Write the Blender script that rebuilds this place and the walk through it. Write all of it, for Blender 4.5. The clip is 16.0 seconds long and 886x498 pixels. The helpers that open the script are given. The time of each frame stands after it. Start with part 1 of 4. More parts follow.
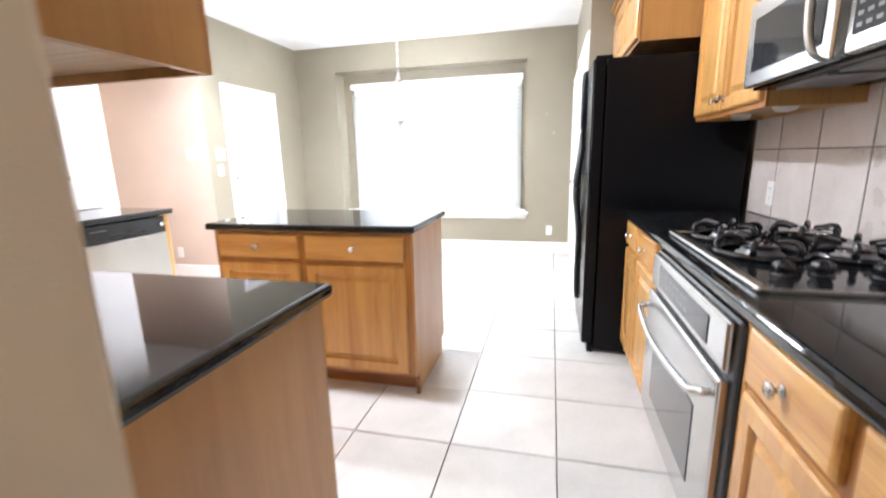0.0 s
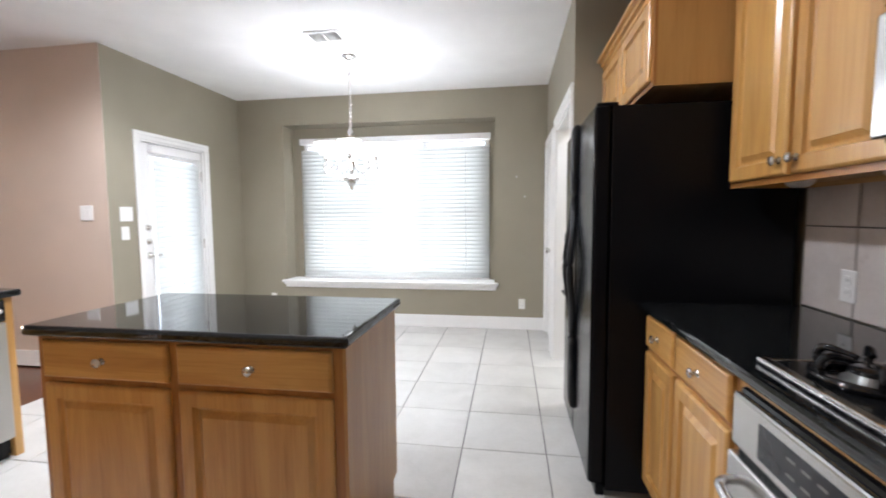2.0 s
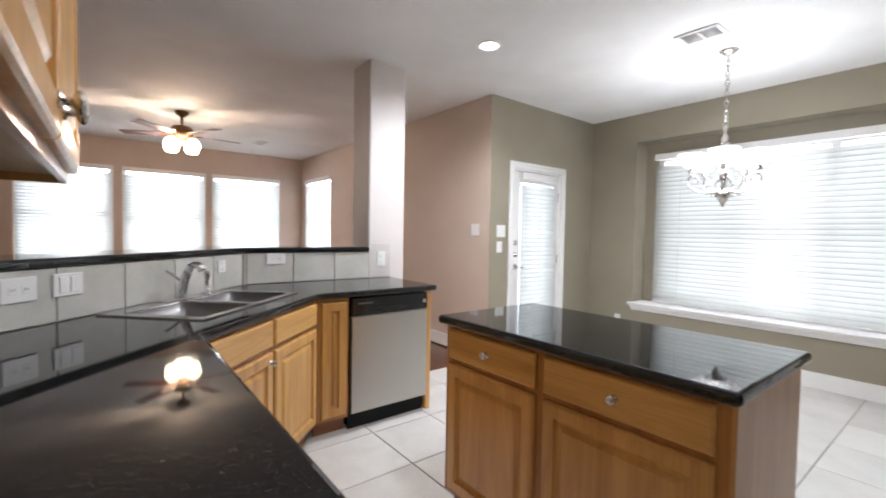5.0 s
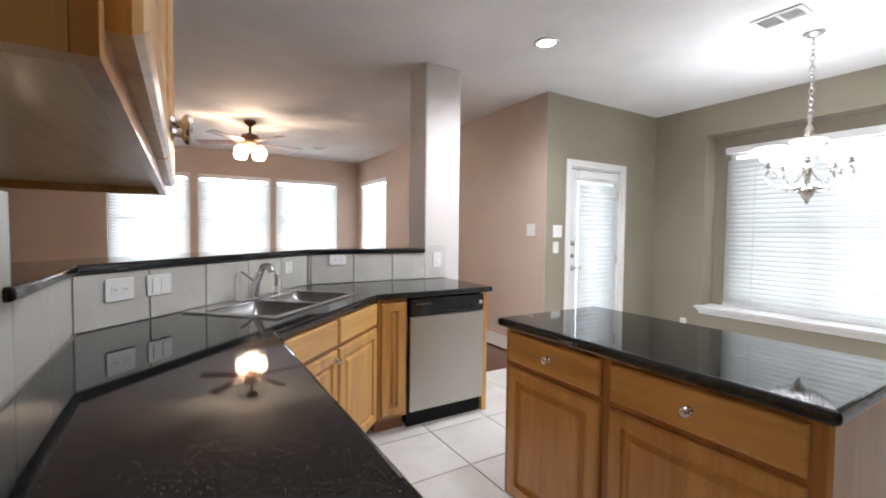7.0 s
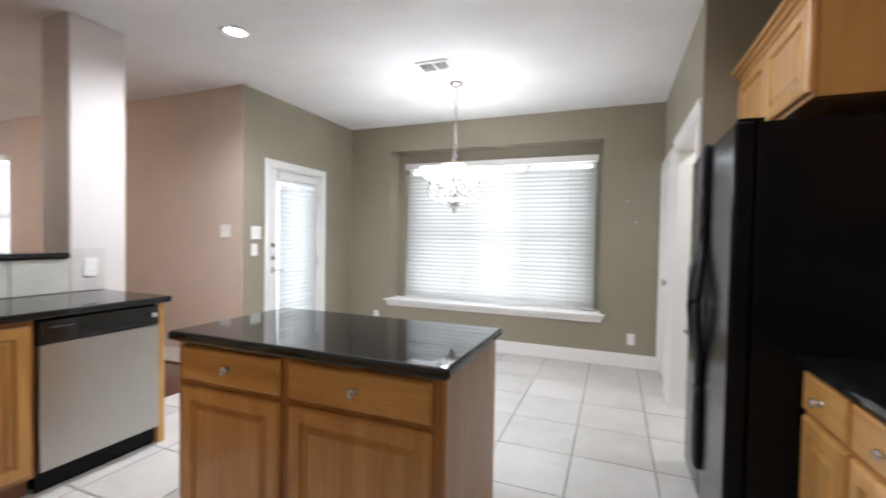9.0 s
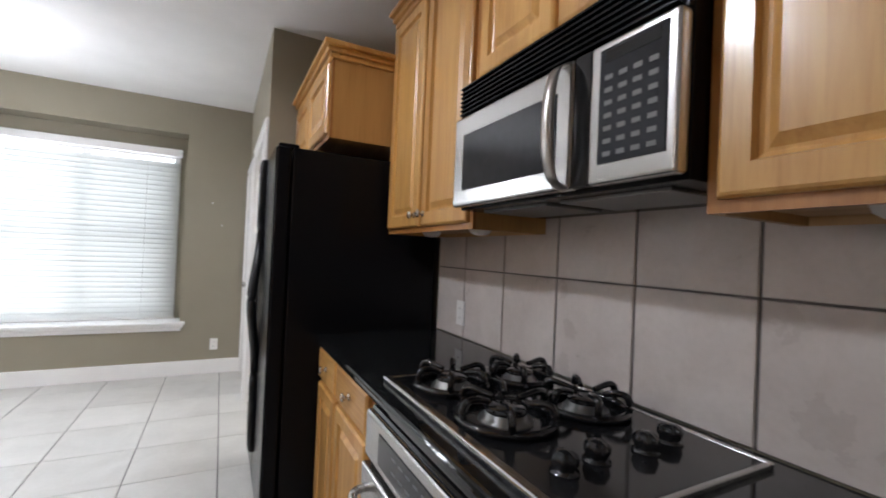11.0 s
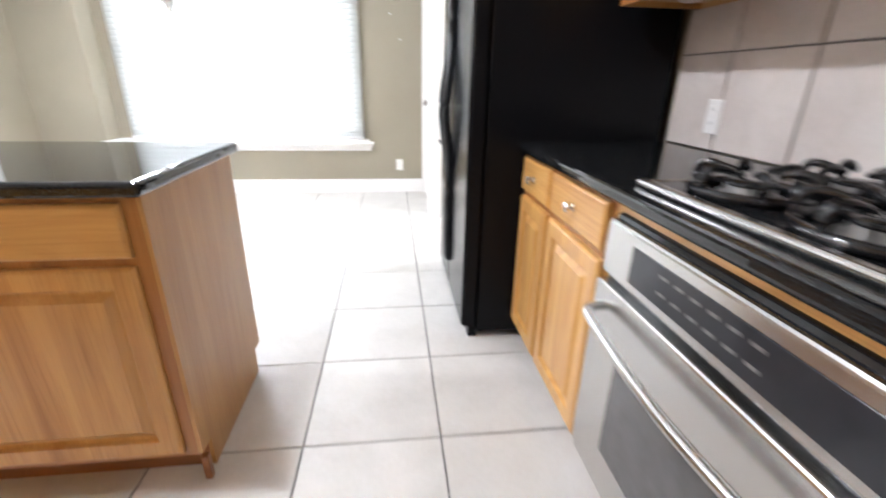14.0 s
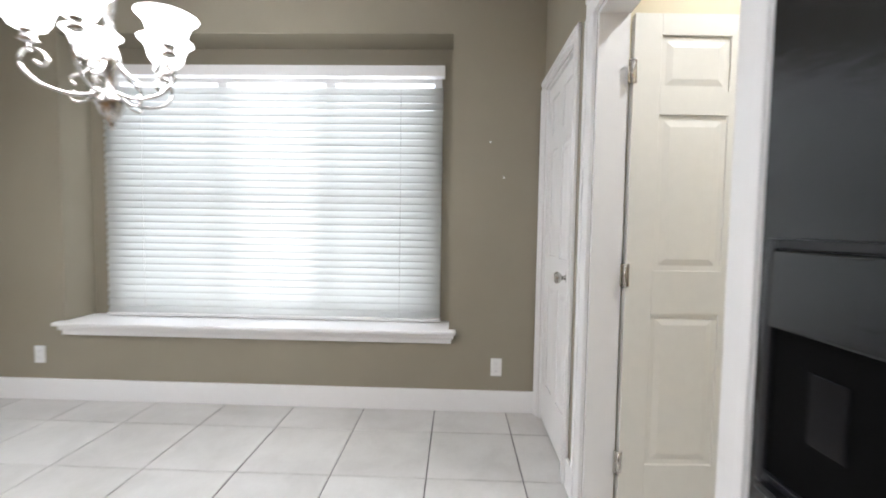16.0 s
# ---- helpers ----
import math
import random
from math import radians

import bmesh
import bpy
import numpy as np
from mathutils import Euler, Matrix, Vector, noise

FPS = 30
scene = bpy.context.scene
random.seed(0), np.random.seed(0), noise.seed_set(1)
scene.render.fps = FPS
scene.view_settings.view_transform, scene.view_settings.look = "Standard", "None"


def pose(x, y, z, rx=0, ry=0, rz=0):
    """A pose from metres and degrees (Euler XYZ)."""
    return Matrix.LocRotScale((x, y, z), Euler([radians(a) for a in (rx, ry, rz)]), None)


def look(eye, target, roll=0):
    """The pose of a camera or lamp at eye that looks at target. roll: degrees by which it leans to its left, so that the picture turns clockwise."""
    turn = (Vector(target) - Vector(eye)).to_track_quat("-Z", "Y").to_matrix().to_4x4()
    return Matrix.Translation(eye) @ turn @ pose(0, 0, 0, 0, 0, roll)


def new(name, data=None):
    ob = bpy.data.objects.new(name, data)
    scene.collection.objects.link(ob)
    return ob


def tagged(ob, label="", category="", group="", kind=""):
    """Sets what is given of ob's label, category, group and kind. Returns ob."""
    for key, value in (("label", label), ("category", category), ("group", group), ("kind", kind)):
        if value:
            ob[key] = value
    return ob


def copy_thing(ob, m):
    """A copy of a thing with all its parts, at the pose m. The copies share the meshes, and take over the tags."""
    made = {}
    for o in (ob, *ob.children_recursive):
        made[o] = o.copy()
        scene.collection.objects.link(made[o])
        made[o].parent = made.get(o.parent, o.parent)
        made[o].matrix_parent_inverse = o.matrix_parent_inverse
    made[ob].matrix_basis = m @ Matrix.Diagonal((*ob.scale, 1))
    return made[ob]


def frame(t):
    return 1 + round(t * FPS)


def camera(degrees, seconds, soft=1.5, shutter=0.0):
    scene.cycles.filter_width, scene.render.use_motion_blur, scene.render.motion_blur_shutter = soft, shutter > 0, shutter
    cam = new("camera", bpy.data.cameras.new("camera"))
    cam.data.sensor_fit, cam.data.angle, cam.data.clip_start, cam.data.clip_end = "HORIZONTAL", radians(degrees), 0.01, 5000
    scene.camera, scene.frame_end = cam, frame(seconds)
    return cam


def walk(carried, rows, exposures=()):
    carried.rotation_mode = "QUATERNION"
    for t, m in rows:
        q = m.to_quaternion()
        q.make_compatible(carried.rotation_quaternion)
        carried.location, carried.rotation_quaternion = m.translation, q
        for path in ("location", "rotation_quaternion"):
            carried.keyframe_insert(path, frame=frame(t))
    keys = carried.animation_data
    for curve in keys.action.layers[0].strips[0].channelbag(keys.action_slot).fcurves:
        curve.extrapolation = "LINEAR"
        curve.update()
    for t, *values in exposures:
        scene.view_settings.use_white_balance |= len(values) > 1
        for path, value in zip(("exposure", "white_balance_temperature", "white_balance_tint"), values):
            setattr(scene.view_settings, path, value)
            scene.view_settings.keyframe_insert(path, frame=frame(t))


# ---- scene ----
cam = camera(91.9, 16.0, soft=1.8, shutter=0.4)
PATH = [
    (0, (0.317, 0.502, 1.24), (-0.163, 2.398, 0.821), -1.4),
    (0.5, (0.298, 0.809, 1.26), (-0.057, 2.758, 0.981), 1.0),
    (1, (0.297, 1.012, 1.271), (-0.006, 2.969, 0.986), 2.2),
    (1.5, (0.229, 1.141, 1.294), (0.035, 3.126, 1.151), 0.7),
    (2, (0.173, 1.218, 1.287), (-0.136, 3.188, 1.135), -0.4),
    (2.5, (0.167, 1.288, 1.296), (-0.504, 3.169, 1.192), 0.7),
    (3, (0.157, 1.309, 1.292), (-0.72, 3.103, 1.174), 0.5),
    (3.5, (0.127, 1.307, 1.291), (-0.918, 3.009, 1.184), 0.5),
    (4, (0.085, 1.301, 1.286), (-1.136, 2.882, 1.194), 1.4),
    (4.5, (0.056, 1.282, 1.289), (-1.35, 2.702, 1.208), 1.0),
    (5, (0.032, 1.25, 1.291), (-1.542, 2.483, 1.218), 1.0),
    (5.2, (0.02, 1.244, 1.286), (-1.608, 2.403, 1.214), 1.2),
    (6.25, (0.008, 1.214, 1.298), (-1.737, 2.175, 1.222), 0.9),
    (7.3, (0.02, 1.216, 1.305), (-1.62, 2.358, 1.227), 0.6),
    (7.5, (0.024, 1.235, 1.301), (-1.542, 2.475, 1.225), 0.7),
    (8, (0.042, 1.257, 1.303), (-1.292, 2.745, 1.226), 1.2),
    (8.5, (0.07, 1.274, 1.301), (-1.027, 2.945, 1.237), 1.0),
    (9, (0.121, 1.276, 1.304), (-0.619, 3.134, 1.253), 1.0),
    (9.5, (0.186, 1.27, 1.3), (-0.038, 3.257, 1.269), 1.1),
    (10, (0.255, 1.227, 1.302), (0.547, 3.206, 1.299), 1.8),
    (10.2, (0.275, 1.205, 1.305), (0.738, 3.151, 1.321), 2.2),
    (11.1, (0.342, 1.15, 1.303), (1.296, 2.908, 1.318), 2.5),
    (11.7, (0.376, 1.121, 1.273), (1.458, 2.795, 1.135), 2.9),
    (12.3, (0.395, 1.112, 1.221), (1.469, 2.742, 0.783), 3.1),
    (12.5, (0.39, 1.115, 1.202), (1.445, 2.727, 0.663), 2.9),
    (13, (0.367, 1.134, 1.159), (1.34, 2.738, 0.465), 3.3),
    (13.5, (0.289, 1.202, 1.139), (0.997, 2.9, 0.353), 2.9),
    (14, (0.231, 1.466, 1.129), (0.455, 3.315, 0.401), 1.1),
    (14.5, (0.193, 1.877, 1.214), (0.106, 3.828, 0.786), 2.3),
    (15, (0.11, 2.337, 1.183), (-0.083, 4.312, 0.936), 0.3),
    (15.5, (0.074, 2.871, 1.165), (-0.12, 4.857, 1.032), 0.5),
    (16, (0.04, 3.372, 1.191), (-0.023, 5.368, 1.084), 0.9),
]
EXPOSURES = [
    (0, 1.85, 5700, 11), (0.5, 1.38, 5700, 11), (1, 1.03, 5720, 11), (1.5, 0.85, 5720, 11),
    (2, 0.65, 5780, 11), (3, 0.55, 5830, 11), (4.5, 0.51, 5880, 11), (5, 0.36, 5880, 11), (9, 0.34, 5880, 11),
    (10, 0.22, 5850, 11), (10.6, 0.2, 5820, 11), (11.6, 0.85, 5780, 11), (12.5, 1.36, 5760, 11),
    (13.5, 1.6, 5730, 11), (14, 1.52, 5750, 11), (14.5, 1.16, 5820, 11), (15.5, 0.58, 5880, 11), (16, 0.27, 5900, 11),
]
walk(cam, [(t, look(eye, target, roll)) for t, eye, target, roll in PATH], EXPOSURES)

# ---- world and large lights ----
world = bpy.data.worlds.new("world")
scene.world = world
world.use_nodes = True
sky = world.node_tree.nodes.new("ShaderNodeTexSky")
sky.sky_type = "NISHITA"
sky.sun_disc = False
sky.sun_elevation, sky.sun_rotation = radians(55), radians(-60)
world.node_tree.links.new(sky.outputs[0], world.node_tree.nodes["Background"].inputs[0])
world.node_tree.nodes["Background"].inputs[1].default_value = 0.13


def lamp(name, kind, m, energy, color=(1, 1, 1), size=0.1, size_y=None):
    data = bpy.data.lights.new(name, kind)
    data.energy, data.color = energy, color
    if kind == "AREA":
        data.shape, data.size, data.size_y = "RECTANGLE", size, size_y or size
    elif kind == "SUN":
        data.angle = size
    else:
        data.shadow_soft_size = size
    ob = new(name, data)
    ob.matrix_world = m
    return ob


DAY = (0.97, 0.99, 1.0)
lamp("sun", "SUN", look((-4, 7, 10), (0, 4.7, 0)), 2.0, (1, 0.95, 0.88), radians(3))
lamp("north_window_light", "AREA", look((-1.23, 6.72, 1.41), (-1.23, 0, 1.41)), 105, (1, 0.99, 0.965), 3.3, 2.5)
lamp("back_door_light", "AREA", look((-3.42, 5.07, 1.15), (0, 5.07, 1.15)), 17, DAY, 0.6, 1.7)
for wy in (0.76, 2.03, 3.30):
    lamp("living_window_light", "AREA", look((-8.95, wy, 1.5), (0, wy, 1.5)), 56, DAY, 1.1, 1.6)
lamp("living_side_light", "AREA", look((-7.67, 4.75, 1.5), (-7.67, 0, 1.5)), 56, DAY, 1.1, 1.6)
lamp("chandelier_light", "POINT", pose(-1.232, 4.925, 1.9), 33, (1, 0.98, 0.96), 0.2)
can = lamp("can_lamp", "SPOT", pose(-2.335, 3.511, 2.685), 165, (1, 0.98, 0.96), 0.05)
can.data.spot_size, can.data.spot_blend = radians(160), 1.0
lamp("fan_light", "POINT", pose(-6.04, 1.97, 2.3), 115, (1, 0.70, 0.46), 0.12)
# Added fill lamp with no known source; brightens the east wall and cabinets.
can = lamp("kitchen_can_lamp", "SPOT", pose(-0.75, 2.5, 2.685), 108, (1, 0.98, 0.96), 0.09)
can.data.spot_size, can.data.spot_blend = radians(174), 0.35
# Made-up lamp behind the camera's start, lifting the dark wall end.
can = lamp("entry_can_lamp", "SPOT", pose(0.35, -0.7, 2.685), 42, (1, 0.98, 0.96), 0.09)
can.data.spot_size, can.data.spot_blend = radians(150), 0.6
can = lamp("utility_can_lamp", "SPOT", pose(1.3, 4.6, 2.685), 70, (1, 0.96, 0.9), 0.05)
can.data.spot_size, can.data.spot_blend = radians(150), 0.6

# ---- materials ----


class Mat:
    """A node material with a Principled shader and a few short cuts."""

    def __init__(self, name, color=(0.8, 0.8, 0.8), rough=0.5, metal=0.0, **more):
        self.m = bpy.data.materials.new(name)
        self.m.use_nodes = True
        self.t = self.m.node_tree
        self.b = self.t.nodes["Principled BSDF"]
        self.b.inputs["Base Color"].default_value = (*color, 1)
        self.b.inputs["Roughness"].default_value = rough
        self.b.inputs["Metallic"].default_value = metal
        for key, value in more.items():
            self.b.inputs[key.replace("_", " ")].default_value = value
        self.coord = None

    def node(self, kind, **inputs):
        n = self.t.nodes.new(kind)
        for key, value in inputs.items():
            n.inputs[key].default_value = value
        return n

    def link(self, a, b):
        self.t.links.new(a, b)

    def at(self, scale=(1, 1, 1), random=True, world_space=False):
        """Coordinates, scaled, shifted by the object's random number."""
        mapping = self.node("ShaderNodeMapping")
        mapping.inputs["Scale"].default_value = scale
        if world_space:
            self.link(self.t.nodes.new("ShaderNodeNewGeometry").outputs["Position"], mapping.inputs["Vector"])
            return mapping.outputs[0]
        self.link(self.t.nodes.new("ShaderNodeTexCoord").outputs["Object"], mapping.inputs["Vector"])
        if random:
            info = self.t.nodes.new("ShaderNodeObjectInfo")
            mul = self.node("ShaderNodeMath")
            mul.operation = "MULTIPLY"
            mul.inputs[1].default_value = 37.0
            self.link(info.outputs["Random"], mul.inputs[0])
            self.link(mul.outputs[0], mapping.inputs["Location"])
        return mapping.outputs[0]

    def noise(self, vec, scale, detail=4.0, rough=0.55, distortion=0.0):
        n = self.node("ShaderNodeTexNoise", Scale=scale, Detail=detail, Roughness=rough, Distortion=distortion)
        self.link(vec, n.inputs["Vector"])
        return n.outputs["Fac"]

    def ramp(self, fac, stops):
        n = self.t.nodes.new("ShaderNodeValToRGB")
        while len(n.color_ramp.elements) < len(stops):
            n.color_ramp.elements.new(0.5)
        for e, (p, c) in zip(n.color_ramp.elements, stops):
            e.position, e.color = p, (*c, 1)
        self.link(fac, n.inputs[0])
        return n.outputs[0]

    def mix(self, a, b, fac, how="MIX"):
        n = self.t.nodes.new("ShaderNodeMix")
        n.data_type, n.blend_type = "RGBA", how
        for value, socket in ((fac, n.inputs[0]), (a, n.inputs[6]), (b, n.inputs[7])):
            if isinstance(value, (int, float)):
                socket.default_value = value
            elif isinstance(value, tuple):
                socket.default_value = (*value, 1)
            else:
                self.link(value, socket)
        return n.outputs[2]

    def base(self, out):
        self.link(out, self.b.inputs["Base Color"])

    def rough(self, fac, low, high):
        n = self.node("ShaderNodeMapRange")
        n.inputs["To Min"].default_value, n.inputs["To Max"].default_value = low, high
        self.link(fac, n.inputs["Value"])
        self.link(n.outputs[0], self.b.inputs["Roughness"])

    def bump(self, fac, strength, distance=0.002):
        n = self.node("ShaderNodeBump", Strength=strength, Distance=distance)
        self.link(fac, n.inputs["Height"])
        self.link(n.outputs[0], self.b.inputs["Normal"])


def paint(name, color, rough=0.6, bump=0.12):
    m = Mat(name, color, rough)
    v = m.at(world_space=True)
    big = m.noise(v, 1.3, 3)
    dark = tuple(c * 0.93 for c in color)
    light = tuple(min(1, c * 1.05) for c in color)
    m.base(m.ramp(big, [(0.3, dark), (0.7, light)]))
    m.bump(m.noise(v, 140, 3), bump, 0.002)
    return m.m


def oak(name, along, light, mid, dark, rough=0.32):
    """Stained oak; along: the axis of the grain."""
    m = Mat(name, mid, rough, Coat_Weight=0.35, Coat_Roughness=0.18)
    scale = [5.5, 5.5, 5.5]
    scale[along] = 0.55
    v = m.at(tuple(scale))
    grain = m.noise(v, 1.6, 6, 0.6, 1.2)
    scale2 = [60.0, 60.0, 60.0]
    scale2[along] = 1.4
    pores = m.noise(m.at(tuple(scale2)), 2.2, 3, 0.7)
    base = m.ramp(grain, [(0.3, dark), (0.46, mid), (0.62, light), (0.75, mid)])
    streak = m.ramp(pores, [(0.33, (0.74, 0.65, 0.54)), (0.5, (1, 1, 1))])
    tone = m.ramp(m.t.nodes.new("ShaderNodeObjectInfo").outputs["Random"], [(0.0, (0.9, 0.86, 0.82)), (1.0, (1.06, 1.05, 1.03))])
    m.base(m.mix(m.mix(base, streak, 0.42, "MULTIPLY"), tone, 1.0, "MULTIPLY"))
    m.rough(pores, rough + 0.12, rough - 0.06)
    m.bump(pores, 0.25, 0.0008)
    return m.m


OAK = ((0.64, 0.38, 0.118), (0.55, 0.305, 0.087), (0.43, 0.216, 0.052))
oak_v = oak("oak_upright", 2, *OAK)
oak_h = oak("oak_level", 0, *OAK)
oak_y = oak("oak_side", 2, (0.52, 0.3, 0.098), (0.48, 0.27, 0.085), (0.44, 0.24, 0.073), 0.4)
# Darker copy of the oak: shade round doors and drawers put into the colour.
oak_frame_shaded = oak("oak_frame_shaded", 2, (0.42, 0.2, 0.055), (0.35, 0.155, 0.04), (0.27, 0.11, 0.028))
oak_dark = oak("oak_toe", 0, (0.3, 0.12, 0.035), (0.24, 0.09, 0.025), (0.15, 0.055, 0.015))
oak_pale = oak("oak_underside", 0, (0.66, 0.45, 0.24), (0.6, 0.4, 0.2), (0.5, 0.31, 0.15), 0.5)


def granite_material():
    m = Mat("black_granite", (0.012, 0.012, 0.013), 0.06, Specular_IOR_Level=0.48)
    v = m.at(world_space=True)
    fleck = m.ramp(m.noise(v, 330, 3, 0.6), [(0.5, (0.006, 0.0065, 0.007)), (0.62, (0.024, 0.025, 0.026)), (0.75, (0.11, 0.11, 0.105))])
    cloud = m.ramp(m.noise(v, 34, 4, 0.6), [(0.35, (0.55, 0.55, 0.55)), (0.7, (1.5, 1.5, 1.5))])
    m.base(m.mix(fleck, cloud, 1.0, "MULTIPLY"))
    m.rough(m.noise(v, 7, 3), 0.025, 0.06)
    return m.m


def ceramic(name, low, mid, high, rough, scale=3.0):
    m = Mat(name, mid, rough)
    v = m.at()
    cloud = m.noise(v, scale, 5, 0.6, 0.4)
    fine = m.noise(v, 60, 3)
    tone = m.ramp(m.t.nodes.new("ShaderNodeObjectInfo").outputs["Random"], [(0.0, (0.95, 0.945, 0.94)), (1.0, (1.03, 1.03, 1.03))])
    base = m.mix(m.ramp(cloud, [(0.28, low), (0.5, mid), (0.72, high)]), tone, 1.0, "MULTIPLY")
    m.base(m.mix(base, m.ramp(fine, [(0.3, (0.93, 0.93, 0.92)), (0.6, (1, 1, 1))]), 0.6, "MULTIPLY"))
    m.rough(cloud, rough - 0.06, rough + 0.08)
    m.bump(cloud, 0.15, 0.003)
    return m.m


def steel(name, color, rough, along=2):
    m = Mat(name, color, rough, 1.0)
    s = [650.0, 650.0, 650.0]
    s[along] = 4.0
    streak = m.noise(m.at(tuple(s)), 1.0, 3)
    m.rough(streak, rough - 0.05, rough + 0.07)
    m.base(m.ramp(streak, [(0.3, tuple(c * 0.94 for c in color)), (0.7, color)]))
    m.bump(streak, 0.03, 0.0003)
    return m.m


def plain(name, color, rough=0.4, metal=0.0, wear=0.06, **more):
    m = Mat(name, color, rough, metal, **more)
    n = m.noise(m.at(), 25, 4)
    m.base(m.ramp(n, [(0.3, tuple(c * (1 - wear) for c in color)), (0.7, tuple(min(1, c * (1 + wear)) for c in color))]))
    m.rough(n, max(0.02, rough - 0.05), rough + 0.06)
    return m.m


def glow(name, color, strength, base=(0.9, 0.9, 0.9)):
    m = Mat(name, base, 0.3)
    m.b.inputs["Emission Color"].default_value = (*color, 1)
    m.b.inputs["Emission Strength"].default_value = strength
    return m.m


def glass_material(name, tint=(1, 1, 1), rough=0.0):
    return Mat(name, tint, rough, 0.0, Transmission_Weight=1.0, IOR=1.45).m


def blind_material():
    m = bpy.data.materials.new("blind_slat")
    m.use_nodes = True
    t = m.node_tree
    b = t.nodes["Principled BSDF"]
    b.inputs["Base Color"].default_value = (0.86, 0.87, 0.86, 1)
    b.inputs["Roughness"].default_value = 0.4
    tr = t.nodes.new("ShaderNodeBsdfTranslucent")
    tr.inputs["Color"].default_value = (0.84, 0.85, 0.83, 1)
    mix = t.nodes.new("ShaderNodeMixShader")
    mix.inputs[0].default_value = 0.45
    t.links.new(b.outputs[0], mix.inputs[1])
    t.links.new(tr.outputs[0], mix.inputs[2])
    t.links.new(mix.outputs[0], t.nodes["Material Output"].inputs[0])
    return m


def wood_floor_material():
    m = Mat("dark_wood_floor", (0.09, 0.03, 0.015), 0.25)
    v = m.at((1.2, 14, 14))
    m.base(m.ramp(m.noise(v, 1.5, 5, 0.6, 0.8), [(0.3, (0.05, 0.017, 0.009)), (0.7, (0.15, 0.052, 0.024))]))
    return m.m


granite = granite_material()
olive = paint("olive_wall_paint", (0.3, 0.268, 0.2))
peach = paint("peach_wall_paint", (0.6, 0.485, 0.405))
beige = paint("beige_wall_paint", (0.5, 0.44, 0.39))
ceiling_paint = paint("ceiling_paint", (0.84, 0.83, 0.82), 0.8, 0.35)
white_trim = plain("white_trim_paint", (0.85, 0.84, 0.825), 0.34, wear=0.01)
cream_door = plain("cream_door_paint", (0.82, 0.8, 0.735), 0.35, wear=0.015)
floor_tile = ceramic("floor_tile", (0.53, 0.515, 0.485), (0.605, 0.59, 0.56), (0.67, 0.655, 0.625), 0.3)
wall_tile = ceramic("wall_tile", (0.53, 0.475, 0.44), (0.6, 0.545, 0.51), (0.66, 0.605, 0.57), 0.28, 5.0)
bar_tile = ceramic("bar_tile", (0.5, 0.49, 0.44), (0.57, 0.56, 0.51), (0.62, 0.61, 0.56), 0.3, 5.0)
post_tile = ceramic("post_tile", (0.56, 0.53, 0.5), (0.61, 0.575, 0.545), (0.65, 0.615, 0.585), 0.3, 5.0)
grout = paint("grey_grout", (0.11, 0.105, 0.1), 0.9, 0.4)
wall_grout = paint("dark_grout", (0.16, 0.15, 0.145), 0.9, 0.4)
stainless = steel("brushed_stainless", (0.56, 0.55, 0.535), 0.23, 0)
stainless_v = steel("upright_stainless", (0.5, 0.48, 0.45), 0.3, 2)
sink_steel = steel("sink_steel", (0.36, 0.355, 0.35), 0.3, 0)
chrome = plain("polished_chrome", (0.75, 0.75, 0.76), 0.1, 1.0, 0.03)
nickel = plain("satin_nickel", (0.62, 0.6, 0.57), 0.26, 1.0, 0.05)
black_gloss = plain("black_gloss", (0.012, 0.012, 0.013), 0.09, wear=0.2)
black_satin = Mat("black_satin", (0.006, 0.006, 0.007), 0.24, Specular_IOR_Level=0.13).m
black_iron = plain("black_enamel_iron", (0.012, 0.012, 0.013), 0.13, wear=0.3)
burner_metal = plain("dull_aluminium", (0.26, 0.26, 0.255), 0.35, 0.9, 0.2)
dark_plastic = plain("dark_plastic", (0.012, 0.012, 0.014), 0.3, Specular_IOR_Level=0.3)
grey_mark = plain("grey_print", (0.13, 0.13, 0.13), 0.5)
white_plastic = plain("white_plastic", (0.82, 0.81, 0.79), 0.3, wear=0.02)
slat_mat = blind_material()
pane_mat = glass_material("window_glass")
dark_glass = plain("dark_appliance_glass", (0.03, 0.031, 0.035), 0.04, wear=0.1, Specular_IOR_Level=0.3)
oven_glass = plain("oven_glass", (0.09, 0.09, 0.092), 0.06, wear=0.1)
shade_glow = glow("lit_frosted_glass", (1, 0.97, 0.92), 4.0)
globe_glow = glow("lit_warm_globe", (1, 0.74, 0.45), 11.0)
bulb_glow = glow("can_bulb", (1, 0.96, 0.9), 14.0)
wood_floor = wood_floor_material()
bronze = plain("antique_bronze", (0.16, 0.09, 0.045), 0.35, 0.8, 0.15)
blade_wood = oak("fan_blade_wood", 0, (0.2, 0.07, 0.04), (0.14, 0.045, 0.025), (0.09, 0.028, 0.016))
lawn = paint("ground_outside", (0.14, 0.15, 0.09), 0.9, 0.6)

# ---- mesh helpers ----


def add(bm, other):
    """Appends the bmesh other to bm and frees it."""
    me = bpy.data.meshes.new("scratch")
    other.to_mesh(me)
    other.free()
    bm.from_mesh(me)
    bpy.data.meshes.remove(me)
    return bm


